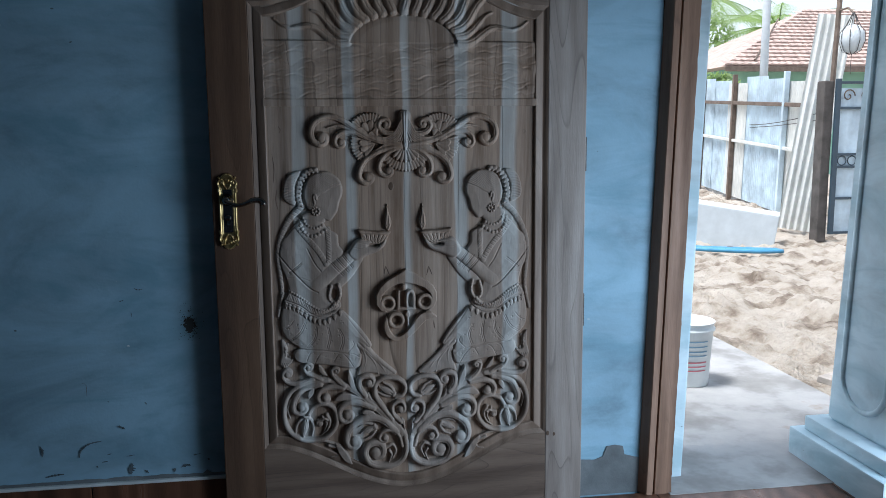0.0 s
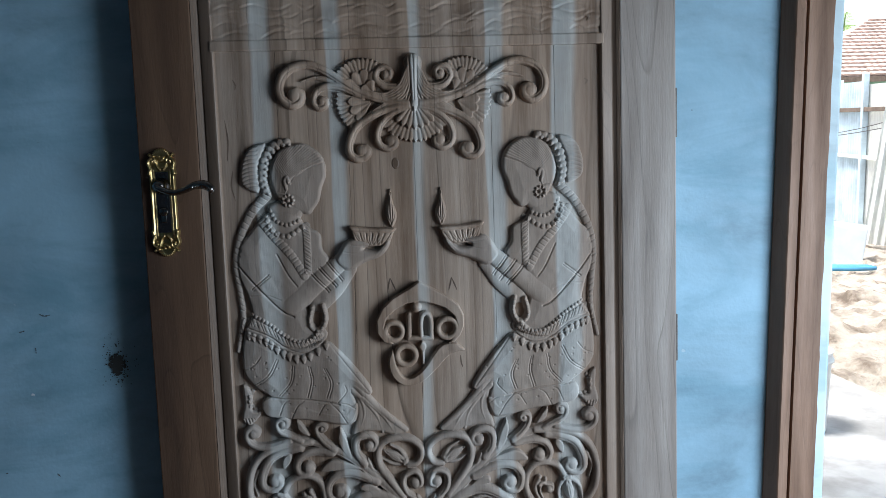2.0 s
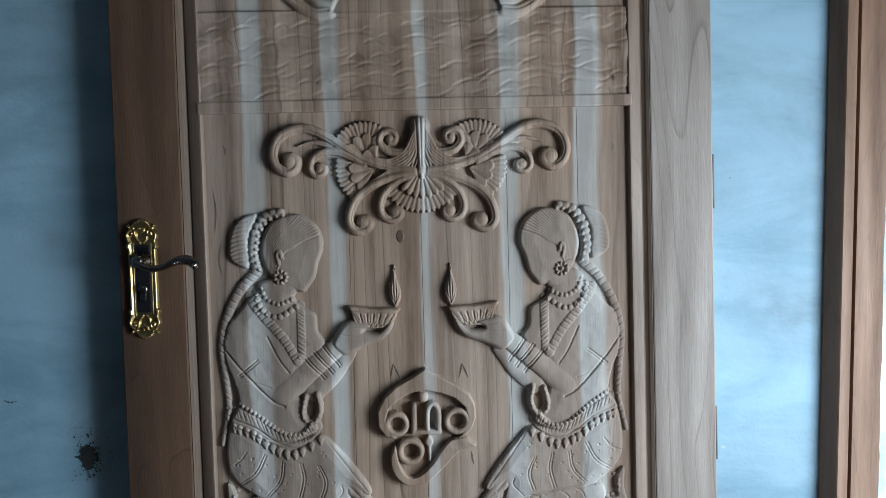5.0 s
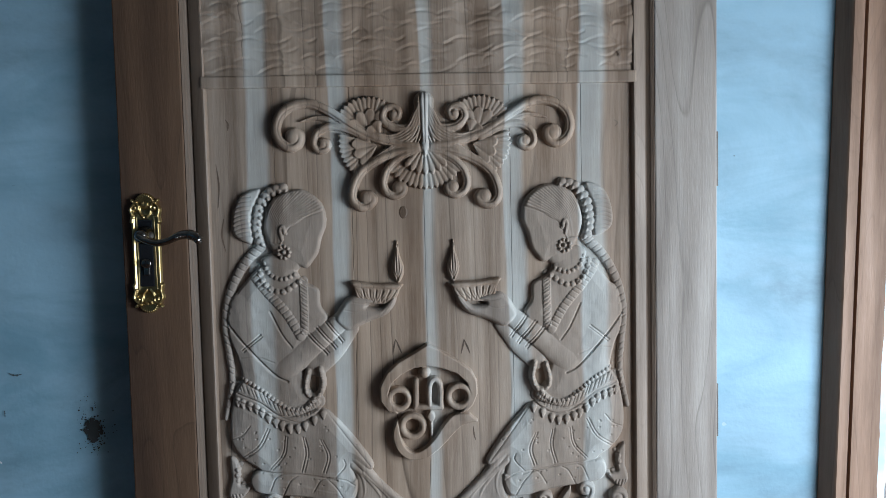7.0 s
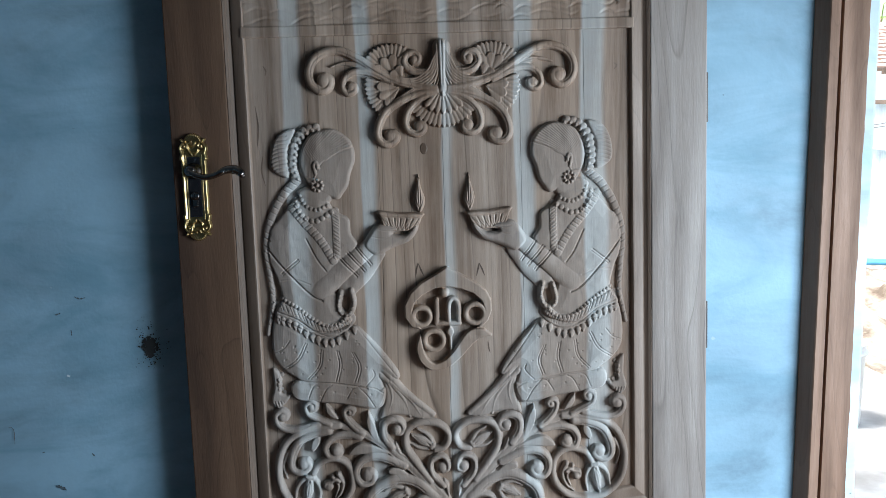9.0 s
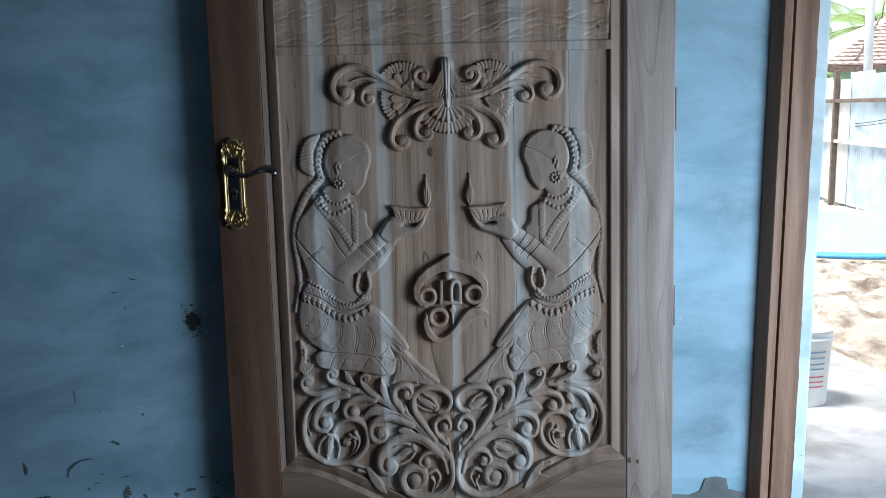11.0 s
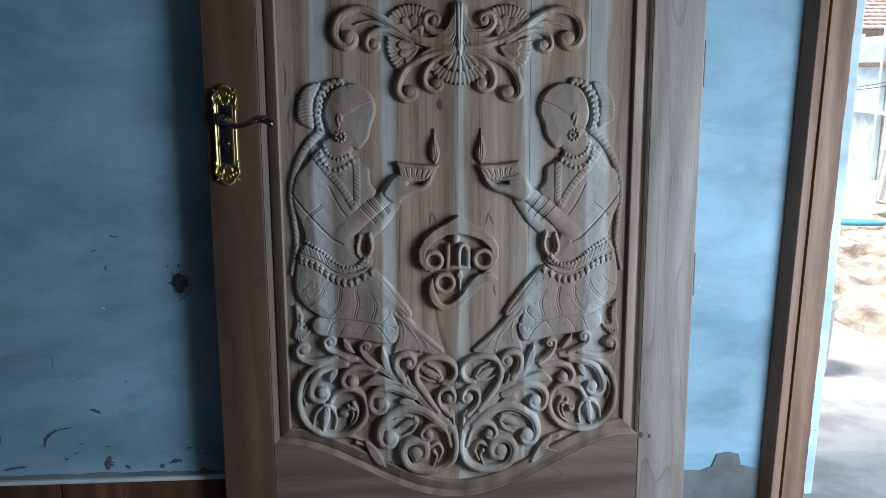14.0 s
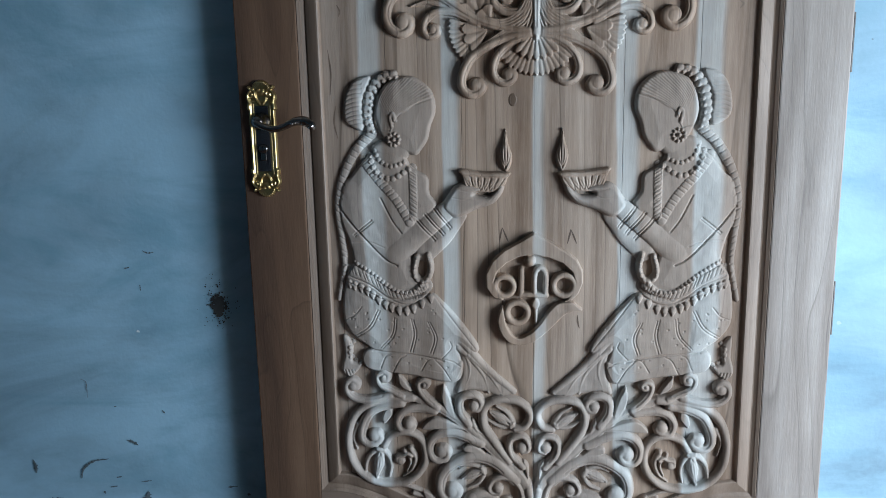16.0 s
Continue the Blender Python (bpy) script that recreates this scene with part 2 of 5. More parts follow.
M_clay = plain("clay_roof_tile", (0.39, 0.30, 0.265), 0.8, vary=0.3, scale=4.0, bumps=0.3, bump_scale=20.0, bump_dist=0.01)
M_green = plain("green_wall_paint", (0.22, 0.42, 0.33), 0.7, vary=0.15, scale=2.0)
M_leaf = plain("palm_leaf", (0.18, 0.27, 0.10), 0.5, vary=0.4, scale=3.0, bumps=0.0)
_n, _l = M_leaf.node_tree.nodes, M_leaf.node_tree.links
_t, _m = _n.new("ShaderNodeBsdfTranslucent"), _n.new("ShaderNodeMixShader")
_t.inputs["Color"].default_value = (0.32, 0.48, 0.14, 1)
_m.inputs["Fac"].default_value = 0.45
_l.new(_n["Principled BSDF"].outputs[0], _m.inputs[1]), _l.new(_t.outputs[0], _m.inputs[2])
_l.new(_m.outputs[0], _n["Material Output"].inputs["Surface"])
M_hose = plain("blue_pipe", (0.06, 0.24, 0.40), 0.4, bumps=0.0)
M_pole = plain("pale_concrete", (0.48, 0.53, 0.56), 0.8, vary=0.1, scale=5.0)
M_wire = plain("wire", (0.05, 0.05, 0.05), 0.6, bumps=0.0)


# ---- mesh helpers ----
def link_mesh(name, me, mat, parent=None, label="", smooth=False):
    me.materials.append(mat)
    if smooth:
        me.polygons.foreach_set("use_smooth", [True] * len(me.polygons))
    ob = new(name, me)
    if parent is not None:
        ob.parent = parent
    if label:
        ob["label"] = label
    return ob


def part(name, bm, mat, parent=None, label="", smooth=False):
    me = bpy.data.meshes.new(name)
    bmesh.ops.recalc_face_normals(bm, faces=bm.faces)
    bm.to_mesh(me)
    bm.free()
    return link_mesh(name, me, mat, parent, label, smooth)


def thing(name, label, category, group="", at=None):
    ob = new(name)
    if at is not None:
        ob.matrix_basis = at
    return tagged(ob, label, category, group)


def box(x0, x1, y0, y1, z0, z1, bevel=0.0, bm=None, m=None):
    bm = bm or bmesh.new()
    r = bmesh.ops.create_cube(bm, size=1.0)
    bmesh.ops.scale(bm, verts=r["verts"], vec=(x1 - x0, y1 - y0, z1 - z0))
    bmesh.ops.translate(bm, verts=r["verts"], vec=((x0 + x1) / 2, (y0 + y1) / 2, (z0 + z1) / 2))
    if m is not None:
        bmesh.ops.transform(bm, matrix=m, verts=r["verts"])
    if bevel:
        es = list({e for v in r["verts"] for e in v.link_edges})
        bmesh.ops.bevel(bm, geom=es, offset=bevel, segments=2, affect="EDGES", profile=0.6)
    return bm


def lathe(profile, steps=32, bm=None, m=None):
    """A turned solid round z from (radius, height) pairs."""
    bm = bm or bmesh.new()
    rings = []
    for r, z in profile:
        rings.append([bm.verts.new((r * math.cos(a), r * math.sin(a), z)) for a in (2 * math.pi * i / steps for i in range(steps))])
    for a, b in zip(rings, rings[1:]):
        for i in range(steps):
            bm.faces.new((a[i], a[(i + 1) % steps], b[(i + 1) % steps], b[i]))
    bm.faces.new(rings[0][::-1])
    bm.faces.new(rings[-1])
    if m is not None:
        bmesh.ops.transform(bm, matrix=m, verts=[v for r in rings for v in r])
    return bm


def catmull(pts, per=14, closed=False):
    p = [np.array(q, float) for q in pts]
    if closed:
        p = [p[-1]] + p + [p[0], p[1]]
    else:
        p = [2 * p[0] - p[1]] + p + [2 * p[-1] - p[-2]]
    out = []
    for a, b, c, d in zip(p, p[1:], p[2:], p[3:]):
        for t in np.linspace(0, 1, per, endpoint=False):
            out.append(0.5 * (2 * b + (c - a) * t + (2 * a - 5 * b + 4 * c - d) * t * t + (3 * b - a - 3 * c + d) * t ** 3))
    if not closed:
        out.append(p[-2])
    return np.array(out)


def tube(pts, radius, sides=8, bm=None, taper=None):
    """A round bar along 3D points."""
    bm = bm or bmesh.new()
    p = [Vector(q) for q in pts]
    rings, up = [], Vector((0.13, 0.2, 0.97))
    for i, q in enumerate(p):
        d = (p[min(i + 1, len(p) - 1)] - p[max(i - 1, 0)]).normalized()
        a = d.cross(up).normalized() if abs(d.dot(up)) < 0.98 else d.cross(Vector((1, 0, 0))).normalized()
        b = d.cross(a)
        r = radius if taper is None else radius * (1 + (taper - 1) * i / (len(p) - 1))
        rings.append([bm.verts.new(q + r * (math.cos(k) * a + math.sin(k) * b)) for k in (2 * math.pi * j / sides for j in range(sides))])
    for a, b in zip(rings, rings[1:]):
        for j in range(sides):
            bm.faces.new((a[j], a[(j + 1) % sides], b[(j + 1) % sides], b[j]))
    bm.faces.new(rings[0][::-1])
    bm.faces.new(rings[-1])
    return bm


class Relief:
    """A carved surface: heights in metres over x and z, raised towards the viewer from the plane y = base."""

    def __init__(self, x0, x1, z0, z1, step=0.0013, floor=-0.003):
        self.step = step
        self.xs = np.arange(x0, x1, step)
        self.zs = np.arange(z0, z1, step)
        self.H = np.full((len(self.zs), len(self.xs)), floor)
        self.floor = floor

    def window(self, lo, hi):
        i0, i1 = np.searchsorted(self.xs, (lo[0], hi[0]))
        j0, j1 = np.searchsorted(self.zs, (lo[1], hi[1]))
        return slice(j0, j1), slice(i0, i1)

    def stroke(self, path, r0, r1, h0, h1, on=False, power=0.42, mid=None):
        """A rounded ridge along a path, its half-width from r0 over mid to r1."""
        p = np.array(path)
        seg = np.concatenate(([0], np.cumsum(np.hypot(*np.diff(p, axis=0).T))))
        if seg[-1] == 0:
            return self
        k = max(3, int(seg[-1] / (self.step * 1.2)))
        s = np.linspace(0, seg[-1], k)
        px, pz = np.interp(s, seg, p[:, 0]), np.interp(s, seg, p[:, 1])
        f = s / seg[-1]
        rs = r0 + (r1 - r0) * f if mid is None else np.interp(f, (0, 0.5, 1), (r0, mid, r1))
        hs = h0 + (h1 - h0) * f
        base = np.maximum(self.H, 0).copy() if on else None
        for x, z, r, h in zip(px, pz, rs, hs):
            w = self.window((x - r, z - r), (x + r, z + r))
            d2 = ((self.xs[w[1]][None, :] - x) ** 2 + (self.zs[w[0]][:, None] - z) ** 2) / (r * r)
            t = h * np.clip(1 - d2, 0, 1) ** power
            t = np.where(d2 < 1, t, self.floor)
            if on:
                t = np.where(d2 < 1, t + base[w], self.floor)
            self.H[w] = np.maximum(self.H[w], t)
        return self

    def curve(self, pts, r0, r1, h0, h1, **kw):
        return self.stroke(catmull(pts), r0, r1, h0, h1, **kw)

    def veins(self, pts, gaps, r, h):
        """Parallel thin ridges along a stem."""
        c = catmull(pts)
        d = np.gradient(c, axis=0)
        nrm = np.stack((-d[:, 1], d[:, 0]), 1) / np.maximum(np.hypot(*d.T), 1e-9)[:, None]
        taper = np.interp(np.linspace(0, 1, len(c)), (0, 0.4, 1), (0.45, 1, 0.4))[:, None]
        for g in gaps:
            self.stroke(c + nrm * g * taper, r, r * 0.5, h, h * 0.75)
        return self

    def scroll(self, pts, centre, turns, r0, r1, h0, h1, boss=1.3):
        """A stem that rolls up round its centre, with a round eye. turns: negative is clockwise."""
        c = np.array(centre, float)
        q = np.array(pts[-1], float) - c
        rad, ang = np.hypot(*q), math.atan2(q[1], q[0])
        f = np.linspace(0, 1, max(5, int(10 * abs(turns)) + 2))[1:]
        rr = rad * (1 - 0.55 * f)
        sp = np.stack((c[0] + rr * np.cos(ang + 2 * math.pi * turns * f), c[1] + rr * np.sin(ang + 2 * math.pi * turns * f)), 1)
        path = catmull(list(pts) + [tuple(q) for q in sp], 12)
        self.stroke(path, r0 * 1.06, r1 * 1.06, h0 * 1.15, h1 * 1.15, power=0.36)
        d = np.gradient(path, axis=0)
        nn = np.stack((-d[:, 1], d[:, 0]), 1) / np.maximum(np.hypot(*d.T), 1e-9)[:, None]
        for g in (0.36 * math.copysign(1, turns),):
            self.cut((path + nn * g * r0)[: int(len(path) * 0.88)], r0 * 0.16, 0.0017, start=0.05)
        self.stroke([c - 1e-4, c + 1e-4], r1 * boss, r1 * boss, h1 * 1.2, h1 * 1.2, power=0.4)
        return self

    def fill(self, pts, h, edge=0.012, crown=0.0, on=False, smooth=True):
        """A flat-topped shape with rounded flanks inside a closed outline."""
        poly = catmull(pts, 10, True) if smooth else np.array(pts, float)
        lo, hi = poly.min(0), poly.max(0)
        w = self.window(lo, hi)
        gx, gz = np.meshgrid(self.xs[w[1]], self.zs[w[0]])
        inside = np.zeros(gx.shape, bool)
        dist = np.full(gx.shape, 1e9)
        for (ax, az), (bx, bz) in zip(poly, np.roll(poly, -1, 0)):
            if az != bz:
                cross = (az > gz) != (bz > gz)
                inside ^= cross & (gx < (bx - ax) * (gz - az) / (bz - az) + ax)
            ex, ez = bx - ax, bz - az
            t = np.clip(((gx - ax) * ex + (gz - az) * ez) / (ex * ex + ez * ez + 1e-12), 0, 1)
            dist = np.minimum(dist, (gx - ax - t * ex) ** 2 + (gz - az - t * ez) ** 2)
        dist = np.sqrt(dist)
        k = np.clip(dist / edge, 0, 1)
        t = h * np.sqrt(1 - (1 - k) ** 2) + crown * np.clip(dist / (edge * 4), 0, 1)
        if on:
            t = t + np.maximum(self.H[w], 0)
        self.H[w] = np.where(inside, np.maximum(self.H[w], t), self.H[w])
        return self

    def cut(self, path, width, depth, start=0.0):
        """A knife line along a path, only where wood stands."""
        p = np.array(path)
        seg = np.concatenate(([0], np.cumsum(np.hypot(*np.diff(p, axis=0).T))))
        k = max(3, int(seg[-1] / self.step))
        s = np.linspace(seg[-1] * start, seg[-1], k)
        G = np.zeros_like(self.H)
        width = max(width, self.step * 1.1)
        for x, z in zip(np.interp(s, seg, p[:, 0]), np.interp(s, seg, p[:, 1])):
            w = self.window((x - 2 * width, z - 2 * width), (x + 2 * width, z + 2 * width))
            d2 = ((self.xs[w[1]][None, :] - x) ** 2 + (self.zs[w[0]][:, None] - z) ** 2) / (width * width)
            G[w] = np.maximum(G[w], depth * np.exp(-d2 * 1.5))
        self.H -= np.where(self.H > 0, G, 0)
        return self

    def line(self, pts, width=0.0016, depth=0.0016):
        return self.cut(catmull(pts), width, depth)

    def beads(self, pts, r, h, gap=2.1):
        c = catmull(pts)
        seg = np.concatenate(([0], np.cumsum(np.hypot(*np.diff(c, axis=0).T))))
        base = np.maximum(self.H, 0).copy()
        for s in np.arange(0, seg[-1], r * gap):
            x, z = np.interp(s, seg, c[:, 0]), np.interp(s, seg, c[:, 1])
            w = self.window((x - r, z - r), (x + r, z + r))
            d2 = ((self.xs[w[1]][None, :] - x) ** 2 + (self.zs[w[0]][:, None] - z) ** 2) / (r * r)
            self.H[w] = np.maximum(self.H[w], np.where(d2 < 1, base[w] + h * np.clip(1 - d2, 0, 1) ** 0.5, self.floor))
        return self

    def fan(self, centre, r_in, r_out, a0, a1, lobes, h, scallop=0.12):
        """A shell of radiating flutes with a scalloped rim; angles in degrees."""
        cx, cz = centre
        w = self.window((cx - r_out * 1.2, cz - r_out * 1.2), (cx + r_out * 1.2, cz + r_out * 1.2))
        gx, gz = np.meshgrid(self.xs[w[1]] - cx, self.zs[w[0]] - cz)
        r, a = np.hypot(gx, gz), np.degrees(np.arctan2(gz, gx))
        f = ((a - a0) % 360) / (a1 - a0)
        flute = np.abs(np.sin(f * lobes * math.pi))
        rim = r_out * (1 - scallop * (1 - flute))
        ok = (f <= 1) & (r < rim) & (r > r_in)
        t = h * (0.84 + 0.16 * flute) * np.clip((rim - r) / 0.0025, 0, 1) ** 0.5 * (0.75 + 0.25 * r / r_out)
        self.H[w] = np.where(ok, np.maximum(self.H[w], t), self.H[w])
        return self

    def mirror(self):
        self.H = np.maximum(self.H, self.H[:, ::-1])
        return self

    def soften(self, times=1):
        for _ in range(times):
            p = np.pad(self.H, 1, mode="edge")
            self.H = (p[1:-1, 1:-1] * 4 + p[:-2, 1:-1] + p[2:, 1:-1] + p[1:-1, :-2] + p[1:-1, 2:]) / 8
        return self

    def chisel(self, amount=0.0004, scale=70.0, seed=1):
        """Faint tool marks of hand carving."""
        rng = np.random.default_rng(seed)
        small = rng.normal(0, 1, (max(4, int(len(self.zs) * self.step * scale)), max(4, int(len(self.xs) * self.step * scale))))
        jz, jx = np.linspace(0, small.shape[0] - 1.001, len(self.zs)), np.linspace(0, small.shape[1] - 1.001, len(self.xs))
        a, b = jz.astype(int), jx.astype(int)
        fz, fx = (jz - a)[:, None], (jx - b)[None, :]
        n = (small[a][:, b] * (1 - fz) * (1 - fx) + small[a + 1][:, b] * fz * (1 - fx) + small[a][:, b + 1] * (1 - fz) * fx + small[a + 1][:, b + 1] * fz * fx)
        self.H = np.where(self.H > 0.0005, self.H + amount * n, self.H)
        return self

    def mesh(self, name, mat, parent, base, label="", flip=False, keep=-0.0022, everything=False):
        H = self.H
        top = np.maximum(np.maximum(H[:-1, :-1], H[1:, :-1]), np.maximum(H[:-1, 1:], H[1:, 1:]))
        jj, ii = np.nonzero(top > keep) if not everything else np.nonzero(top > -9)
        w = H.shape[1]
        quads = np.stack((jj * w + ii, jj * w + ii + 1, (jj + 1) * w + ii + 1, (jj + 1) * w + ii), 1)
        if flip:
            quads = quads[:, ::-1]
        used, inv = np.unique(quads, return_inverse=True)
        gx, gz = np.meshgrid(self.xs, self.zs)
        co = np.stack((gx.ravel() * (-1 if flip else 1), base - H.ravel(), gz.ravel()), 1)[used]
        me = bpy.data.meshes.new(name)
        me.from_pydata(co.tolist(), [], inv.reshape(-1, 4).tolist())
        me.update()
        return link_mesh(name, me, mat, parent, label, True)


# ---- the room ----
WALL, OUT = 0.044, 0.36          # inner and outer face of the wall with the doorway
JAMB = 0.964                      # edge of the masonry opening
EAST, WEST, SOUTH, TOP = 1.62, -5.0, -6.5, 3.2


def structure(name, bm, mat, label, category="wall"):
    return tagged(part(name, bm, mat), label, category, kind="structure")


wn_bm = box(WEST - 0.25, 0.79, WALL, OUT, -0.3, TOP)
box(0.79, 2.1, WALL, OUT, 2.2, TOP, bm=wn_bm)
box(2.1, 2.4, WALL, OUT, -0.3, TOP, bm=wn_bm)
structure("wall_north", wn_bm, M_blue, "blue lime-washed plaster wall with stains and scuffs")
structure("wall_west", box(WEST - 0.25, WEST, SOUTH, WALL, -0.3, TOP), M_blue, "plain blue plaster wall")
structure("wall_south", box(WEST - 0.25, EAST + 0.25, SOUTH - 0.25, SOUTH, -0.3, TOP), M_blue, "plain blue plaster wall")
# unseen wall: its opening is assumed, widened so the light comes more frontal
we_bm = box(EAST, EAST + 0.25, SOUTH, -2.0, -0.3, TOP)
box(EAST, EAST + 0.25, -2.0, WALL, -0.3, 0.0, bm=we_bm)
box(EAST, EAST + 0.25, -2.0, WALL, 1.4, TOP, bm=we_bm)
structure("wall_east", we_bm, M_blue, "blue plaster wall with an unseen opening added for side light")
structure("ceiling", box(WEST - 0.25, EAST + 0.25, SOUTH - 0.25, OUT, TOP, TOP + 0.15), M_ceiling, "plain grey ceiling, unseen, paled to bounce light", "ceiling")
floor = structure("floor", box(WEST, EAST, SOUTH, WALL, -0.3, -0.008), M_tile, "floor of glossy dark brown tiles", "floor")

# plaster reveal beyond the frame
reveal = structure("door_reveal", box(0.820, JAMB, 0.126, OUT + 0.012, -0.12, 2.2, 0.006), M_pale, "pale blue painted masonry reveal of the doorway", "trim")

# bare cement band at the foot of the wall beside the frame
cb = bmesh.new()
edge = [(0.545, 0.0), (0.545, 0.122), (0.60, 0.118), (0.628, 0.128), (0.640, 0.160), (0.668, 0.164), (0.694, 0.158), (0.700, 0.130), (0.735, 0.120), (0.777, 0.112), (0.777, 0.0)]
front = [cb.verts.new((x, WALL - 0.003, z)) for x, z in edge]
back = [cb.verts.new((x, WALL + 0.01, z)) for x, z in edge]
cb.faces.new(front)
for i in range(len(edge)):
    j = (i + 1) % len(edge)
    cb.faces.new((front[i], back[i], back[j], front[j]))
structure("cement_band", cb, M_cement, "ragged unpainted cement band at the wall foot", "trim")

# skirting tiles with a pale grout bead along their top
skirting = tagged(new("baseboard"), "dark brown tile skirting with a white grout line", "skirting", kind="structure")
for i in range(6):
    x0 = -2.985 + i * 0.412
    bm = box(x0, x0 + 0.409, WALL - 0.010, WALL - 0.001, 0.0, 0.139, 0.0015)
    part("tile", bm, M_tile, skirting)
part("grout_bead", box(-2.985, -0.5, WALL - 0.013, WALL - 0.0005, 0.1395, 0.149, 0.003), M_grout, skirting, "white grout bead")

# mildew blot and scuffs on the plaster
def blot(name, cx, cz, size, count, seed, label, flat=1.0, thick=1.0):
    rng = random.Random(seed)
    bm = bmesh.new()
    for _ in range(count):
        a, d = rng.uniform(0, 6.28), abs(rng.gauss(0, size))
        x, z, r = cx + d * math.cos(a) * 0.7, cz + d * math.sin(a), rng.uniform(0.001, 0.0042) * (1 if d < size else 0.45) * thick
        k = 6
        vs = [bm.verts.new((x + r * math.cos(6.283 * j / k) * rng.uniform(0.6, 1.3) * flat, WALL - 0.0015 - 0.0005 * rng.random(), z + r * math.sin(6.283 * j / k) * rng.uniform(0.6, 1.3))) for j in range(k)]
        bm.faces.new(vs)
    ob = part(name, bm, M_mould)
    return tagged(ob, label, "stain", kind="structure")


blot("wall_stain", -0.628, 0.611, 0.022, 420, 3, "black mildew blot on blue plaster")


def scuff(pts, width, seed, mat, label):
    """A ragged scrape: a thin uneven ribbon along a line on the plaster."""
    rng = random.Random(seed)
    c = catmull([(x, z) for x, z in pts], 9)
    d = np.gradient(c, axis=0)
    bm, rows = bmesh.new(), []
    for i, ((x, z), (dx, dz)) in enumerate(zip(c, d)):
        ln = math.hypot(dx, dz) or 1.0
        k = width * (0.25 + 0.75 * math.sin(math.pi * (i + 0.5) / len(c))) * rng.uniform(0.35, 1.25)
        ox, oz = -dz / ln * k, dx / ln * k
        rows.append([bm.verts.new((x + ox, WALL - 0.0016, z + oz)), bm.verts.new((x - ox * rng.uniform(0.3, 1), WALL - 0.0016, z - oz * rng.uniform(0.3, 1)))])
    for a, b in zip(rows, rows[1:]):
        bm.faces.new((a[0], b[0], b[1], a[1]))
    return tagged(part("wall_scuff", bm, mat), label, "stain", kind="structure")


for seed, (pts, width) in enumerate((
        ([(-1.063, 0.269), (-1.059, 0.254), (-1.059, 0.238)], 0.0055), ([(-0.958, 0.227), (-0.951, 0.249), (-0.928, 0.267), (-0.893, 0.274)], 0.0035),
        ([(-0.880, 0.231), (-0.868, 0.234)], 0.002), ([(-0.896, 0.209), (-0.879, 0.212)], 0.0022), ([(-0.826, 0.223), (-0.803, 0.226)], 0.0022),
        ([(-0.813, 0.201), (-0.816, 0.184), (-0.819, 0.168)], 0.012), ([(-0.777, 0.177), (-0.767, 0.168)], 0.005), ([(-0.848, 0.317), (-0.836, 0.313), (-0.825, 0.306)], 0.0045),
        ([(-0.638, 0.215), (-0.616, 0.218)], 0.003), ([(-0.597, 0.200), (-0.590, 0.199)], 0.004), ([(-0.675, 0.179), (-0.658, 0.185), (-0.646, 0.183)], 0.005),
        ([(-0.694, 0.178), (-0.693, 0.167)], 0.006), ([(-0.818, 0.686), (-0.807, 0.689)], 0.0022), ([(-0.788, 0.653), (-0.788, 0.641)], 0.0018),
        ([(-0.776, 0.723), (-0.766, 0.718), (-0.753, 0.720)], 0.0022), ([(-1.056, 0.173), (-1.029, 0.178), (-1.003, 0.180)], 0.004),
        ([(-0.869, 0.392), (-0.864, 0.391)], 0.002), ([(-0.766, 0.385), (-0.760, 0.378)], 0.002), ([(-0.912, 0.199), (-0.908, 0.194)], 0.003))):
    scuff(pts, width, 40 + seed, M_scrape, "dark scuff mark near the wall foot")
scuff([(-0.936, 0.451), (-0.925, 0.444), (-0.925, 0.411)], 0.0012, 70, M_cement, "thin grey scratch in the blue plaster")
scuff([(-0.804, 0.556), (-0.798, 0.554)], 0.0045, 71, M_grout, "small white chip in the blue plaster")

# ragged bare cement joint above the skirting
jt, jb = bmesh.new(), random.Random(31)
rows = []
for i in range(190):
    x = -2.98 + i * 0.0133
    hi = 0.156 + 0.007 * abs(noise.noise(Vector((x * 9, 0, 1)))) + jb.uniform(0, 0.003) + (0.010 if jb.random() < 0.06 else 0.0)
    rows.append([jt.verts.new((x, WALL - 0.0022, 0.147)), jt.verts.new((x, WALL - 0.0022, hi)), jt.verts.new((x, WALL + 0.006, hi))])
for a, b in zip(rows, rows[1:]):
    for j in range(2):
        jt.faces.new((a[j], b[j], b[j + 1], a[j + 1]))
structure("cement_joint", jt, M_cement, "ragged dark cement joint above the skirting", "trim")

# ---- wooden door frame ----
# the frame stands a little out of plumb
LEANING = Matrix.Translation((0.82, 0, 0.93)) @ Matrix.Rotation(radians(1.75), 4, "Y") @ Matrix.Translation((-0.82, 0, -0.93))
reveal.matrix_basis = LEANING
frame_thing = tagged(new("door_frame"), "rough reddish-brown timber door frame with a rebate", "door frame", kind="structure")


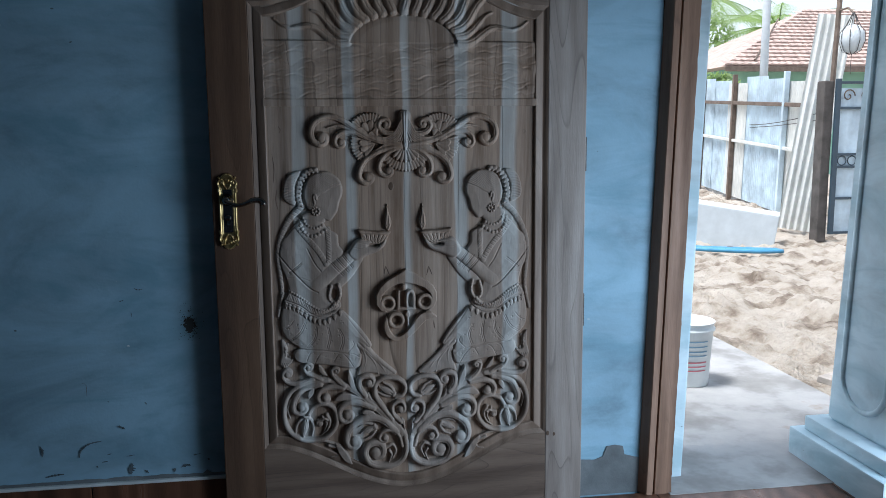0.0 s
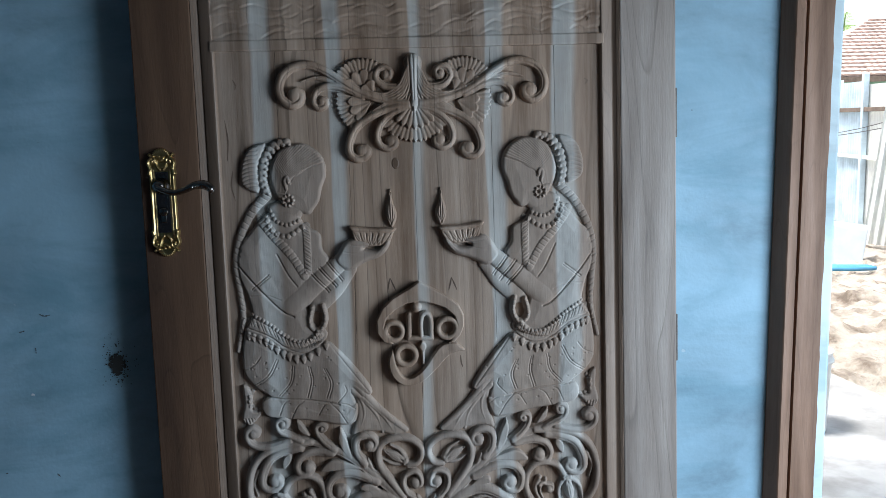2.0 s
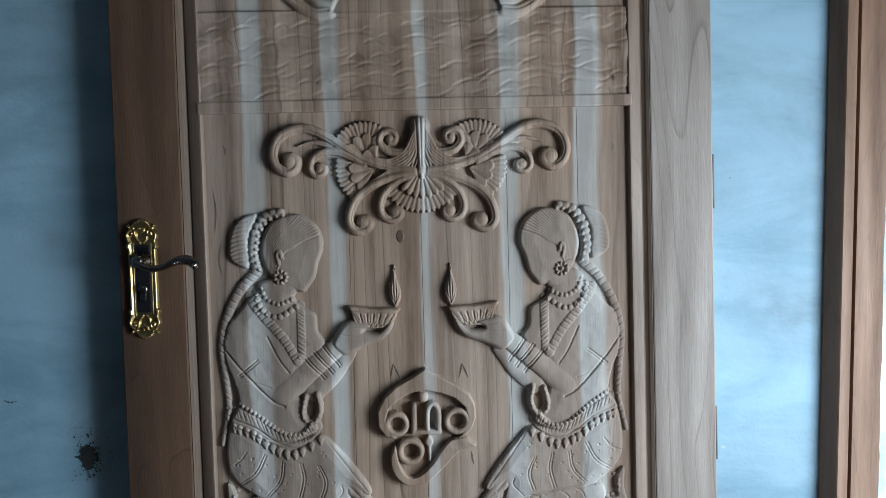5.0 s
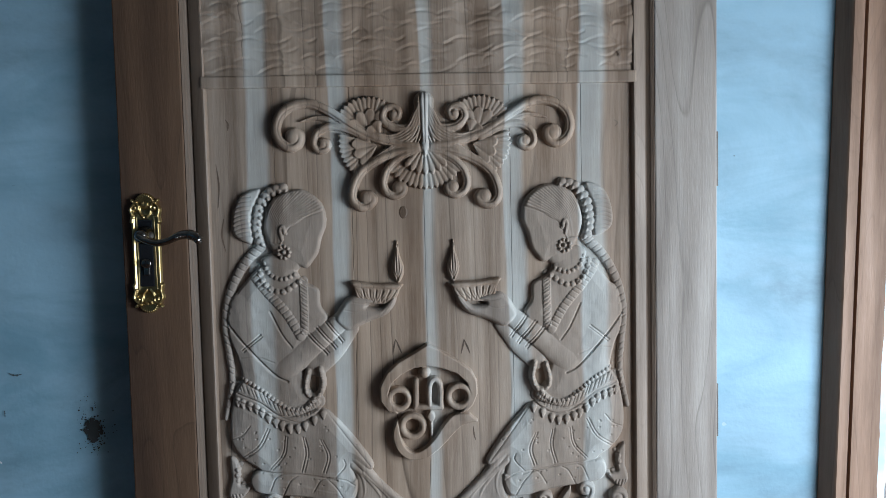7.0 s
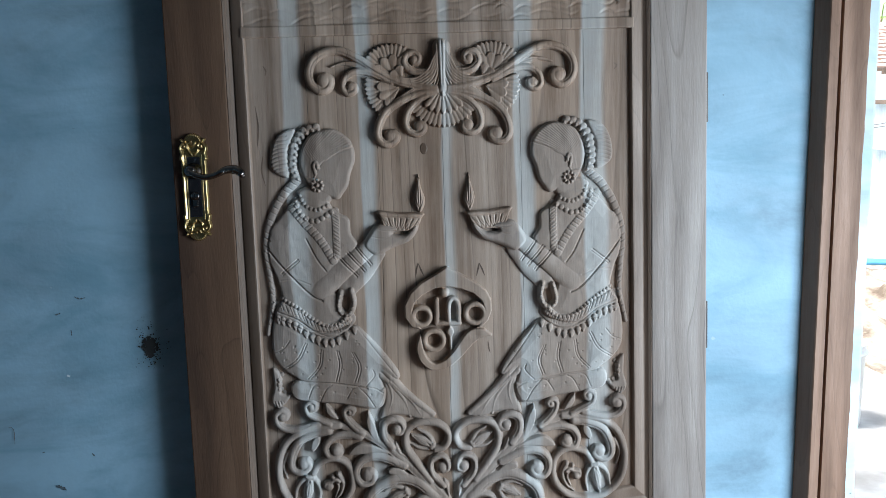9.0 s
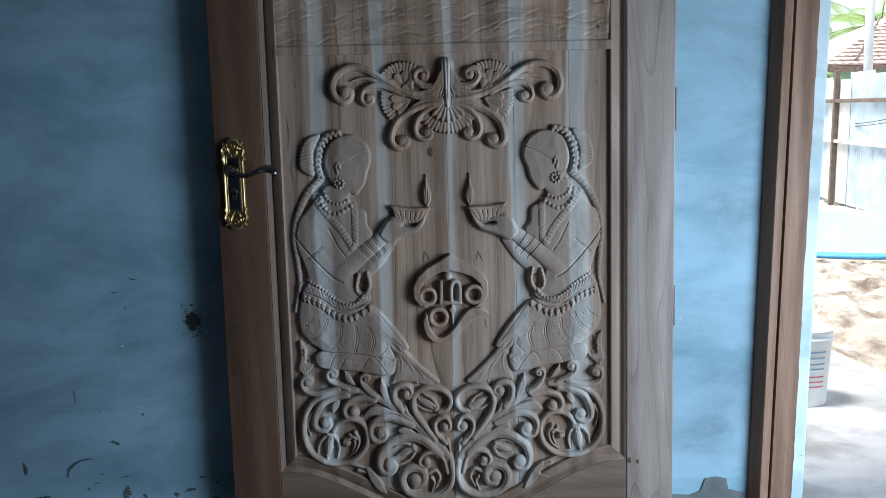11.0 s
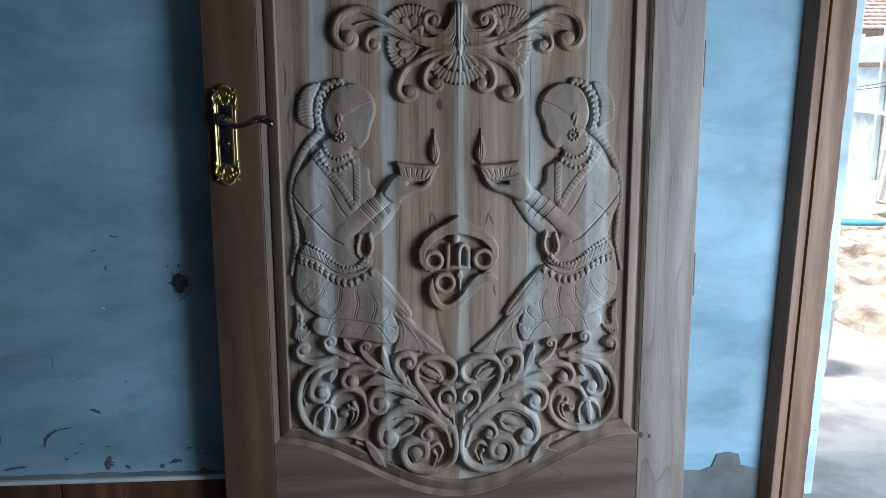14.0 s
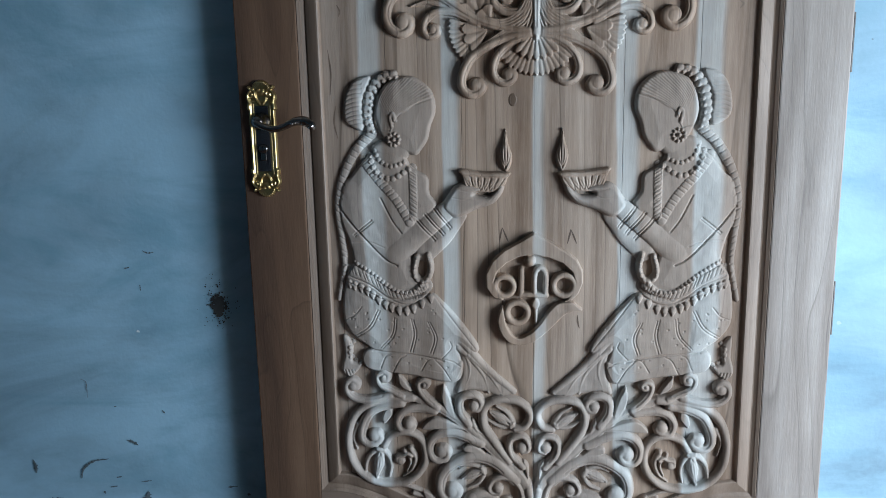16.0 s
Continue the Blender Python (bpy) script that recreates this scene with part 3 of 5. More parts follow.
def rough_post(x0, x1, y0, y1, z1, seed, wobble=0.004):
    rng = random.Random(seed)
    bm, rows = bmesh.new(), []
    n = 130
    for i in range(n + 1):
        z = -0.0 + z1 * i / n
        w = wobble * (1.4 * noise.noise(Vector((seed, 0.3, z * 11))) + 1.1 * noise.noise(Vector((seed, 2.3, z * 37)))) + rng.gauss(0, wobble * 0.22)
        rows.append([bm.verts.new(p) for p in ((x0, y0, z), (x1 + w * 0.3, y0, z), (x1 + w, y0 + 0.012, z), (x1 + w * 0.8, y1, z), (x0, y1, z))])
    for a, b in zip(rows, rows[1:]):
        for j in range(5):
            bm.faces.new((a[j], a[(j + 1) % 5], b[(j + 1) % 5], b[j]))
    bm.faces.new(rows[0][::-1]), bm.faces.new(rows[-1])
    return bm


jamb = bmesh.new()
plan_ = [(0.7745, 0.110), (0.7745, WALL - 0.004), (0.790, 0.013), (0.793, 0.010), (0.812, 0.010), (0.814, 0.013), (0.814, 0.110)]
lo_, hi_ = [jamb.verts.new((x, y, 0.0)) for x, y in plan_], [jamb.verts.new((x, y, 2.24)) for x, y in plan_]
for i in range(len(plan_)):
    j = (i + 1) % len(plan_)
    jamb.faces.new((lo_[i], lo_[j], hi_[j], hi_[i]))
jamb.faces.new(lo_[::-1]), jamb.faces.new(hi_)
part("jamb", jamb, M_frame, frame_thing)
part("rebate", rough_post(0.8215, 0.876, 0.014, 0.125, 2.2, 5, 0.005), M_frame, frame_thing, "rough-sawn inner edge of the frame")
part("groove", box(0.8143, 0.8213, 0.030, 0.1, 0.0, 2.2), M_frame, frame_thing)
part("head", box(0.8145, 2.12, 0.010, 0.12, 2.205, 2.28, 0.003), M_frame, frame_thing)
part("jamb", box(2.05, 2.099, 0.05, 0.15, 0.0, 2.2, 0.003), M_frame, frame_thing)
structure("threshold", box(0.84, 2.05, 0.0, 0.372, -0.02, 0.003, 0.002), M_porch, "grey cement doorsill", "trim")

frame_thing.matrix_basis = LEANING

# ---- the carved door leaf ----
leaf = thing("carved_door", "carved teak door leaf standing against the blue wall", "door")
FACE, GROUND, BACK = -0.006, 0.003, 0.040
X_IN, X_EDGE = 0.424, 0.54
LEAF_TOP = 2.02


def arch(x, low, rise):
    """Height of the waved edge of a rail at x: level shoulders, dipping to the middle."""
    k = min(1.0, abs(x) / X_IN)
    s = 0.5 + 0.5 * math.cos(math.pi * min(1, k / 0.93))
    return low - rise * s ** 0.85


LOW = lambda x: arch(x, 0.238, 0.143)
HIGH = lambda x: 1.515 + (0.238 - arch(x, 0.238, 0.143))
part("stile", box(-X_EDGE, -X_IN - 0.001, FACE, BACK, 0.004, LEAF_TOP, 0.0025), M_stile_dark, leaf)
part("stile", box(X_IN + 0.001, X_EDGE, FACE, BACK, 0.004, LEAF_TOP, 0.0025), M_stile_pale, leaf, "greyish stile, coloured paler as on the lit side")


def rail(z_flat, curve_fn):
    bm = bmesh.new()
    n, fr, bk = 60, [], []
    for y, row in ((FACE, fr), (BACK, bk)):
        for i in range(n + 1):
            x = -X_IN + 2 * X_IN * i / n
            row.append((bm.verts.new((x, y, z_flat)), bm.verts.new((x, y, curve_fn(x)))))
    for i in range(n):
        bm.faces.new((fr[i][0], fr[i + 1][0], fr[i + 1][1], fr[i][1]))
        bm.faces.new((bk[i][0], bk[i][1], bk[i + 1][1], bk[i + 1][0]))
        bm.faces.new((fr[i][1], fr[i + 1][1], bk[i + 1][1], bk[i][1]))
        bm.faces.new((fr[i][0], bk[i][0], bk[i + 1][0], fr[i + 1][0]))
    return bm


part("bottom_rail", rail(0.004, lambda x: LOW(x) - 0.0003), M_rail, leaf)
part("top_rail", rail(LEAF_TOP, lambda x: HIGH(x) + 0.0003), M_rail, leaf)


def moulding(path, profile, mat):
    """A closed moulding: an (across, proud) profile carried round the panel with mitred corners."""
    bm = bmesh.new()
    p = np.array(path)
    d = np.roll(p, -1, 0) - p
    d /= np.hypot(*d.T)[:, None]
    nb = np.stack((-d[:, 1], d[:, 0]), 1)
    na = np.roll(nb, 1, 0)
    nrm = (na + nb) / np.maximum(1 + (na * nb).sum(1), 0.3)[:, None]
    rows = [[bm.verts.new((q[0] + m[0] * a, FACE - h, q[1] + m[1] * a)) for a, h in profile] for q, m in zip(p, nrm)]
    for i, a in enumerate(rows):
        b = rows[(i + 1) % len(rows)]
        for j in range(len(profile) - 1):
            bm.faces.new((a[j], a[j + 1], b[j + 1], b[j]))
    return part("moulding", bm, mat, leaf, "moulded frame round the carved panel")


# from the stile inwards: a slope with a fillet down to a quirk, a broad band tilting back up, a step down to the panel
PROFILE = [(-0.002, -0.003), (0.0004, -0.0012), (0.006, -0.0040), (0.0066, -0.0052), (0.0125, -0.0085), (0.0150, -0.0088), (0.0156, -0.0064), (0.0225, -0.0042), (0.0335, -0.0012), (0.0365, -0.0008), (0.0385, -0.0022), (0.0405, -0.0075), (0.0415, -0.0112)]
CL = 0.045
ring_path = [(-X_IN, LOW(X_IN))] + [(x, LOW(x)) for x in np.linspace(-X_IN + CL, X_IN - CL, 76)]
ring_path += [(X_IN, LOW(X_IN))] + [(X_IN, z) for z in np.linspace(0.238 + CL, 1.515 - CL, 30)]
ring_path += [(X_IN, HIGH(X_IN))] + [(x, HIGH(x)) for x in np.linspace(X_IN - CL, -X_IN + CL, 76)]
ring_path += [(-X_IN, HIGH(X_IN))] + [(-X_IN, z) for z in np.linspace(1.515 - CL, 0.238 + CL, 30)]
moulding(ring_path, PROFILE, M_moulding)

# ground of the panel: glued boards with fine open joints
for x0, x1 in ((-0.41, -0.268), (-0.268, -0.131), (-0.131, 0.0), (0.0, 0.159), (0.159, 0.290), (0.290, 0.41)):
    part("board", box(x0 + 0.0003, x1 - 0.0003, GROUND, BACK - 0.006, 0.08, 1.70, 0.0006), M_panel, leaf)

# ledge under the wave panel
part("ledge", box(-0.392, 0.392, GROUND - 0.0095, GROUND + 0.004, 1.232, 1.2535, 0.003), M_panel, leaf, "plain raised band across the panel")

# sun over water cut with short wavelets
sea = Relief(-0.388, 0.388, 1.2535, 1.70, 0.0016, 0.0)
gx, gz = np.meshgrid(sea.xs, sea.zs)
rng = np.random.default_rng(4)
swell = 0.0012 * np.sin(gx / 0.031 + 2.0 * np.sin(gz / 0.023)) + 0.0010 * np.sin(gz / 0.0085 + 1.8 * np.sin(gx / 0.044))
water = np.zeros_like(sea.H)
for j in range(9):
    for i in range(15):
        x, z = -0.385 + 0.054 * (i + 0.5 * (j % 2)) + rng.normal(0, 0.010), 1.264 + 0.0165 * j + rng.normal(0, 0.0035)
        ln, amp, lean = rng.uniform(0.014, 0.034), rng.uniform(0.0012, 0.0026), rng.normal(0, 0.10)
        t = (gx - x) / ln
        zc = z + lean * (gx - x) + 0.0045 * np.cos(t * 2.2) * rng.choice((-1, 1, 1))
        u = (gz - zc) / 0.0022
        water += np.clip(1 - t * t, 0, 1) ** 0.7 * amp * (0.35 * np.exp(-((u - 1.9) / 2.0) ** 2) - 1.35 * np.exp(-u * u))
sea.H = np.where(gz < 1.412, 0.0062 + swell + 0.7 * water, 0.001)
disc = ((gx - 0.004) / 0.153) ** 2 + ((gz - 1.398) / 0.086) ** 2
for k in range(17):
    a = math.radians(6 + 168 * k / 16)
    ca, sa = math.cos(a), math.sin(a)
    r1 = (2.35, 1.75)[k % 2] if k in (0, 1, 2, 14, 15, 16) else (2.2, 1.95)[k % 2]
    bend = 1 if k > 8 else -1
    pts = []
    for f in np.linspace(1.03, r1, 10):
        sway = 0.011 * math.sin((f - 1.0) * 7.0) * bend
        pts.append((0.004 + 0.153 * f * ca - sway * sa, 1.400 + 0.090 * f * sa + 0.10 * (f - 1) * (0.25 + sa) + sway * ca))
    pts = [q for q in pts if abs(q[0]) < 0.375]
    if len(pts) > 2:
        sea.curve(pts, 0.0145, 0.0035, 0.0130, 0.006, power=0.5)
        sea.line([(q[0], q[1] + 0.003) for q in pts[:-2]], 0.0018, 0.0025)
sea.H = np.where((disc < 1) & (gz >= 1.408), 0.003 + 0.004 * np.clip((1 - disc) * 3, 0, 1) ** 0.5, sea.H)
sea.soften(1).mesh("sun_and_waves", M_panel, leaf, GROUND, "sun with flame rays over carved waves", everything=True)

# swag of shells and volutes
swag = Relief(-0.283, 0.283, 0.985, 1.245, 0.0011)
C = 0.004


def volute(rel, pts, boss, r0, r1, rb, h):
    """A flat-topped band that curls round a ball, with a groove along its inner side."""
    b, p = np.array(boss), [np.array(q) for q in pts]
    v, along = p[-1] - b, p[-1] - p[-2]
    way = math.copysign(1, along[0] * -v[1] + along[1] * v[0])
    for turn, k in ((65, 0.75), (130, 0.5)):
        a = math.radians(turn) * way
        p.append(b + k * np.array((v[0] * math.cos(a) - v[1] * math.sin(a), v[0] * math.sin(a) + v[1] * math.cos(a))))
    c = catmull(p)
    rel.stroke(c, r0, r1 * 0.9, h, h * 0.9, power=0.33)
    d = np.gradient(c, axis=0)
    nn = np.stack((-d[:, 1], d[:, 0]), 1) / np.maximum(np.hypot(*d.T), 1e-9)[:, None]
    side = 1 if (np.array(boss) - c[-1]) @ nn[-1] > 0 else -1
    rel.cut(c + nn * side * min(r0, r1) * 0.45, 0.0013, 0.0022, start=0.12)
    rel.stroke([b - 1e-4, b + 1e-4], rb * 0.9, rb * 0.9, h * 1.02, h * 1.02, power=0.35)


swag.fan((-0.101, 1.150), 0.004, 0.066, 50, 162, 13, 0.0080, 0.06)
swag.fan((-0.097, 1.148), 0.003, 0.046, 48, 165, 4, 0.0110, 0.16)
swag.fan((-0.090, 1.130), 0.004, 0.068, 162, 246, 10, 0.0080, 0.06)
swag.fan((-0.085, 1.128), 0.003, 0.049, 164, 244, 3, 0.0110, 0.14)
swag.fan((-0.080, 1.143), 0.002, 0.030, 80, 175, 2, 0.0135, 0.1)
volute(swag, [(-0.014, 1.124), (-0.058, 1.131), (-0.102, 1.145), (-0.140, 1.168), (-0.171, 1.189), (-0.204, 1.203), (-0.234, 1.200), (-0.256, 1.186), (-0.266, 1.162), (-0.261, 1.139), (-0.243, 1.126), (-0.227, 1.132)], (-0.235, 1.145), 0.0085, 0.0105, 0.0175, 0.0145)
volute(swag, [(-0.102, 1.140), (-0.145, 1.159), (-0.175, 1.161), (-0.194, 1.149), (-0.199, 1.130), (-0.190, 1.119), (-0.177, 1.123)], (-0.183, 1.131), 0.008, 0.0075, 0.0115, 0.0125)
swag.curve([(-0.150, 1.168), (-0.190, 1.178), (-0.222, 1.172)], 0.009, 0.002, 0.0095, 0.006)
swag.line([(-0.155, 1.170), (-0.190, 1.178), (-0.215, 1.173)], 0.0012, 0.002)
volute(swag, [(-0.010, 1.166), (-0.031, 1.156), (-0.058, 1.159), (-0.074, 1.174), (-0.070, 1.190), (-0.056, 1.195), (-0.046, 1.187)], (-0.055, 1.181), 0.010, 0.0075, 0.0105, 0.0140)
volute(swag, [(-0.013, 1.121), (-0.054, 1.113), (-0.092, 1.097), (-0.118, 1.077), (-0.131, 1.051), (-0.132, 1.030), (-0.120, 1.017), (-0.104, 1.019)], (-0.106, 1.032), 0.0085, 0.0100, 0.0160, 0.0145)
volute(swag, [(-0.012, 1.117), (-0.045, 1.104), (-0.067, 1.085), (-0.076, 1.062), (-0.072, 1.044), (-0.057, 1.035), (-0.043, 1.040)], (-0.049, 1.050), 0.0075, 0.0085, 0.0135, 0.0130)
swag.veins([(-0.006, 1.196), (-0.012, 1.180), (-0.026, 1.153), (-0.058, 1.138), (-0.097, 1.147), (-0.138, 1.170)], (-0.0075, -0.0025, 0.0025, 0.0075), 0.0046, 0.0150)
swag.veins([(-0.005, 1.198), (-0.010, 1.164), (-0.024, 1.138), (-0.059, 1.120), (-0.099, 1.098)], (-0.0065, -0.0015, 0.0035), 0.0046, 0.0150)
swag.veins([(-0.004, 1.185), (-0.008, 1.150), (-0.022, 1.120), (-0.052, 1.098)], (-0.003, 0.003), 0.0042, 0.0145)
swag.H = np.maximum(swag.H, swag.H[:, ::-1])
swag.fan((0.0, 1.126), 0.004, 0.081, 214, 326, 15, 0.0080, 0.06)
swag.fan((0.0, 1.126), 0.003, 0.055, 218, 322, 7, 0.0135, 0.14)
swag.curve([(0.0, 1.204), (0.0, 1.194), (0.0, 1.186)], 0.0185, 0.0165, 0.0165, 0.0165)
swag.curve([(0.0, 1.190), (0.0, 1.150), (0.0, 1.110)], 0.0150, 0.005, 0.0168, 0.0150)
swag.curve([(0.0, 1.150), (0.0, 1.122)], 0.004, 0.012, 0.0160, 0.0155)
swag.line([(0.0, 1.225), (0.0, 1.13)], 0.0014, 0.002)
swag.line([(-0.008, 1.215), (-0.006, 1.14)], 0.0013, 0.0018)
swag.line([(0.008, 1.215), (0.006, 1.14)], 0.0013, 0.0018)
swag.soften(1).chisel(0.0003, 90, 2)
swag.xs = swag.xs + C
swag.mesh("carved_swag", M_panel, leaf, GROUND, "carved swag of shells and scrolled leaves")

# emblem in a leaf-shaped outline
em = Relief(-0.11, 0.115, 0.525, 0.785, 0.0010)
ring = lambda cx, cz, r: [(cx + r * math.cos(a), cz + r * math.sin(a)) for a in np.linspace(0, 2 * math.pi, 30)]
em.fill([(0.0, 0.764), (-0.026, 0.748), (-0.055, 0.732), (-0.077, 0.712), (-0.090, 0.686), (-0.089, 0.659), (-0.076, 0.640), (-0.055, 0.634), (-0.063, 0.650), (-0.074, 0.671), (-0.067, 0.691), (-0.049, 0.707), (-0.027, 0.718), (0.0, 0.722),
         (0.027, 0.716), (0.052, 0.706), (0.070, 0.689), (0.076, 0.670), (0.069, 0.648), (0.056, 0.633), (0.071, 0.636), (0.083, 0.648), (0.091, 0.668), (0.091, 0.690), (0.080, 0.713), (0.057, 0.731), (0.025, 0.751)], 0.0160, 0.0025, smooth=False)
em.fill([(-0.058, 0.624), (-0.068, 0.599), (-0.063, 0.571), (-0.045, 0.551), (-0.023, 0.547), (0.001, 0.554), (0.027, 0.575), (0.056, 0.605), (0.074, 0.613), (0.091, 0.616), (0.081, 0.626), (0.071, 0.633), (0.045, 0.631), (0.028, 0.615), (0.009, 0.588), (-0.010, 0.570), (-0.029, 0.563), (-0.042, 0.571), (-0.051, 0.590)], 0.0150, 0.0025)
for cx, cz, r, w in ((-0.055, 0.662, 0.0180, 0.0062), (0.056, 0.664, 0.0195, 0.0064), (-0.031, 0.611, 0.0195, 0.0066)):
    em.stroke(ring(cx, cz, r), w, w, 0.0160, 0.0160, power=0.2)
em.curve([(-0.023, 0.695), (-0.023, 0.671), (-0.024, 0.647)], 0.0056, 0.0056, 0.0152, 0.0152, power=0.16)
em.curve([(-0.025, 0.646), (-0.002, 0.646), (0.023, 0.645)], 0.0056, 0.0056, 0.0152, 0.0152, power=0.16)
em.curve([(0.001, 0.646), (0.001, 0.673), (0.004, 0.690), (0.013, 0.697), (0.022, 0.684), (0.022, 0.645)], 0.0052, 0.0056, 0.0152, 0.0152, power=0.16)
em.curve([(-0.0071, 0.710), (-0.0069, 0.710)], 0.0115, 0.0115, 0.017, 0.017)
em.fill([(0.003, 0.640), (0.012, 0.627), (0.004, 0.615), (-0.005, 0.627)], 0.011, 0.003)
em.curve([(0.003, 0.622), (0.004, 0.608), (0.004, 0.592)], 0.0045, 0.003, 0.010, 0.009)
em.soften(1).chisel(0.0003, 90, 5).mesh("carved_emblem", M_panel, leaf, GROUND, "carved emblem of rings under a pointed arch")

# kneeling figure in low relief, a plain carved shape
fig = Relief(-0.382, -0.02, 0.44, 1.075, 0.0011)
fig.curve([(-0.296, 0.950), (-0.328, 0.918), (-0.353, 0.871), (-0.365, 0.818), (-0.361, 0.756), (-0.358, 0.704), (-0.371, 0.636)], 0.010, 0.005, 0.007, 0.006)
fig.fill([(-0.302, 0.910), (-0.267, 0.923), (-0.240, 0.915), (-0.224, 0.887), (-0.196, 0.869), (-0.192, 0.838), (-0.180, 0.813), (-0.209, 0.775), (-0.228, 0.734), (-0.220, 0.692), (-0.199, 0.657), (-0.264, 0.636), (-0.352, 0.669), (-0.340, 0.708), (-0.347, 0.748), (-0.361, 0.788), (-0.361, 0.833), (-0.339, 0.871)], 0.0085, 0.006, 0.0035)
fig.fill([(-0.361, 0.654), (-0.343, 0.679), (-0.264, 0.639), (-0.197, 0.649), (-0.169, 0.629), (-0.134, 0.588), (-0.105, 0.544), (-0.112, 0.530), (-0.144, 0.544), (-0.134, 0.498), (-0.154, 0.469), (-0.231, 0.482), (-0.307, 0.496), (-0.313, 0.535), (-0.341, 0.558), (-0.363, 0.593)], 0.0085, 0.006, 0.0045)
fig.fill([(-0.322, 0.536), (-0.249, 0.532), (-0.178, 0.509), (-0.137, 0.516), (-0.139, 0.488), (-0.159, 0.471), (-0.235, 0.484), (-0.320, 0.497)], 0.0105, 0.005, 0.003)
fig.fill([(-0.367, 0.563), (-0.355, 0.559), (-0.348, 0.537), (-0.350, 0.512), (-0.332, 0.504), (-0.356, 0.479), (-0.372, 0.495), (-0.366, 0.525)], 0.008, 0.006)
fig.fill([(-0.144, 0.551), (-0.120, 0.539), (-0.078, 0.495), (-0.035, 0.452), (-0.061, 0.442), (-0.092, 0.450), (-0.124, 0.454), (-0.149, 0.449), (-0.138, 0.496)], 0.007, 0.008)
fig.curve([(-0.228, 0.614), (-0.178, 0.584), (-0.134, 0.548), (-0.094, 0.501), (-0.039, 0.452)], 0.012, 0.007, 0.012, 0.008)
fig.curve([(-0.224, 0.610), (-0.172, 0.571), (-0.133, 0.531), (-0.122, 0.495), (-0.132, 0.457)], 0.010, 0.004, 0.012, 0.007)
fig.curve([(-0.143, 0.540), (-0.117, 0.515), (-0.095, 0.483), (-0.086, 0.450)], 0.008, 0.004, 0.010, 0.007)
fig.curve([(-0.124, 0.526), (-0.084, 0.485), (-0.059, 0.444)], 0.007, 0.004, 0.010, 0.007)
fig.curve([(-0.203, 0.729), (-0.169, 0.757), (-0.138, 0.795)], 0.022, 0.014, 0.008, 0.007)
fig.curve([(-0.325, 0.838), (-0.306, 0.781), (-0.281, 0.737), (-0.257, 0.715)], 0.034, 0.020, 0.0125, 0.0125, power=0.27)
fig.curve([(-0.261, 0.723), (-0.216, 0.763), (-0.160, 0.806), (-0.130, 0.832)], 0.026, 0.015, 0.0140, 0.0125, power=0.27)
fig.fill([(-0.168, 0.811), (-0.154, 0.841), (-0.138, 0.855), (-0.119, 0.855), (-0.098, 0.850), (-0.095, 0.841), (-0.107, 0.835), (-0.083, 0.834), (-0.066, 0.850), (-0.057, 0.854), (-0.054, 0.847), (-0.060, 0.833), (-0.076, 0.817), (-0.107, 0.806), (-0.143, 0.791)], 0.015, 0.010, 0.002)
fig.line([(-0.134, 0.844), (-0.118, 0.841), (-0.101, 0.842)], 0.0012, 0.0012)
fig.line([(-0.080, 0.823), (-0.069, 0.835), (-0.060, 0.847)], 0.0012, 0.0012)
fig.line([(-0.149, 0.830), (-0.127, 0.827), (-0.108, 0.833)], 0.0012, 0.0008)
fig.fill([(-0.305, 1.053), (-0.331, 1.040), (-0.345, 1.008), (-0.345, 0.973), (-0.323, 0.956), (-0.309, 0.960), (-0.310, 1.008), (-0.294, 1.047)], 0.008, 0.006, 0.002)
fig.fill([(-0.276, 1.030), (-0.253, 1.046), (-0.223, 1.051), (-0.196, 1.037), (-0.180, 1.013), (-0.178, 0.986), (-0.187, 0.961), (-0.193, 0.937), (-0.203, 0.921), (-0.216, 0.908), (-0.238, 0.915), (-0.253, 0.925), (-0.276, 0.940), (-0.290, 0.985)], 0.0095, 0.007, 0.003)
fig.fill([(-0.276, 1.030), (-0.253, 1.046), (-0.223, 1.051), (-0.196, 1.037), (-0.181, 1.016), (-0.205, 1.005), (-0.230, 0.990), (-0.248, 0.977), (-0.262, 0.946), (-0.278, 0.944), (-0.290, 0.985)], 0.0020, 0.004, on=True)
fig.fill([(-0.297, 0.927), (-0.266, 0.939), (-0.222, 0.924), (-0.237, 0.899), (-0.261, 0.894), (-0.288, 0.909)], 0.010, 0.012)
for k, (x, z) in enumerate([(-0.254, 1.054), (-0.266, 1.053), (-0.277, 1.048), (-0.286, 1.040), (-0.293, 1.030), (-0.299, 1.018), (-0.301, 1.006), (-0.303, 0.994), (-0.304, 0.982), (-0.302, 0.970), (-0.299, 0.958)]):
    fig.curve([(x - 0.001, z), (x + 0.001, z)], 0.0085, 0.0085, 0.0105, 0.0105)
    fig.curve([(x + 0.005, z - 0.004), (x + 0.006, z - 0.005)], 0.005, 0.005, 0.0112, 0.0112)
# hair strands
crown = catmull([(-0.266, 1.047), (-0.240, 1.051), (-0.215, 1.047), (-0.195, 1.035), (-0.180, 1.012)])
for k in range(19):
    f = k / 18
    b, c, e, g = (-0.287, 1.010), (-0.283, 0.956), (-0.235, 0.990), (-0.262, 0.953)
    a = crown[int(f * (len(crown) - 1))]
    fig.line([tuple(a)] + [tuple(np.array(p) * (1 - f) + np.array(q) * f) for p, q in ((b, e), (c, g))], 0.0012, 0.0012)
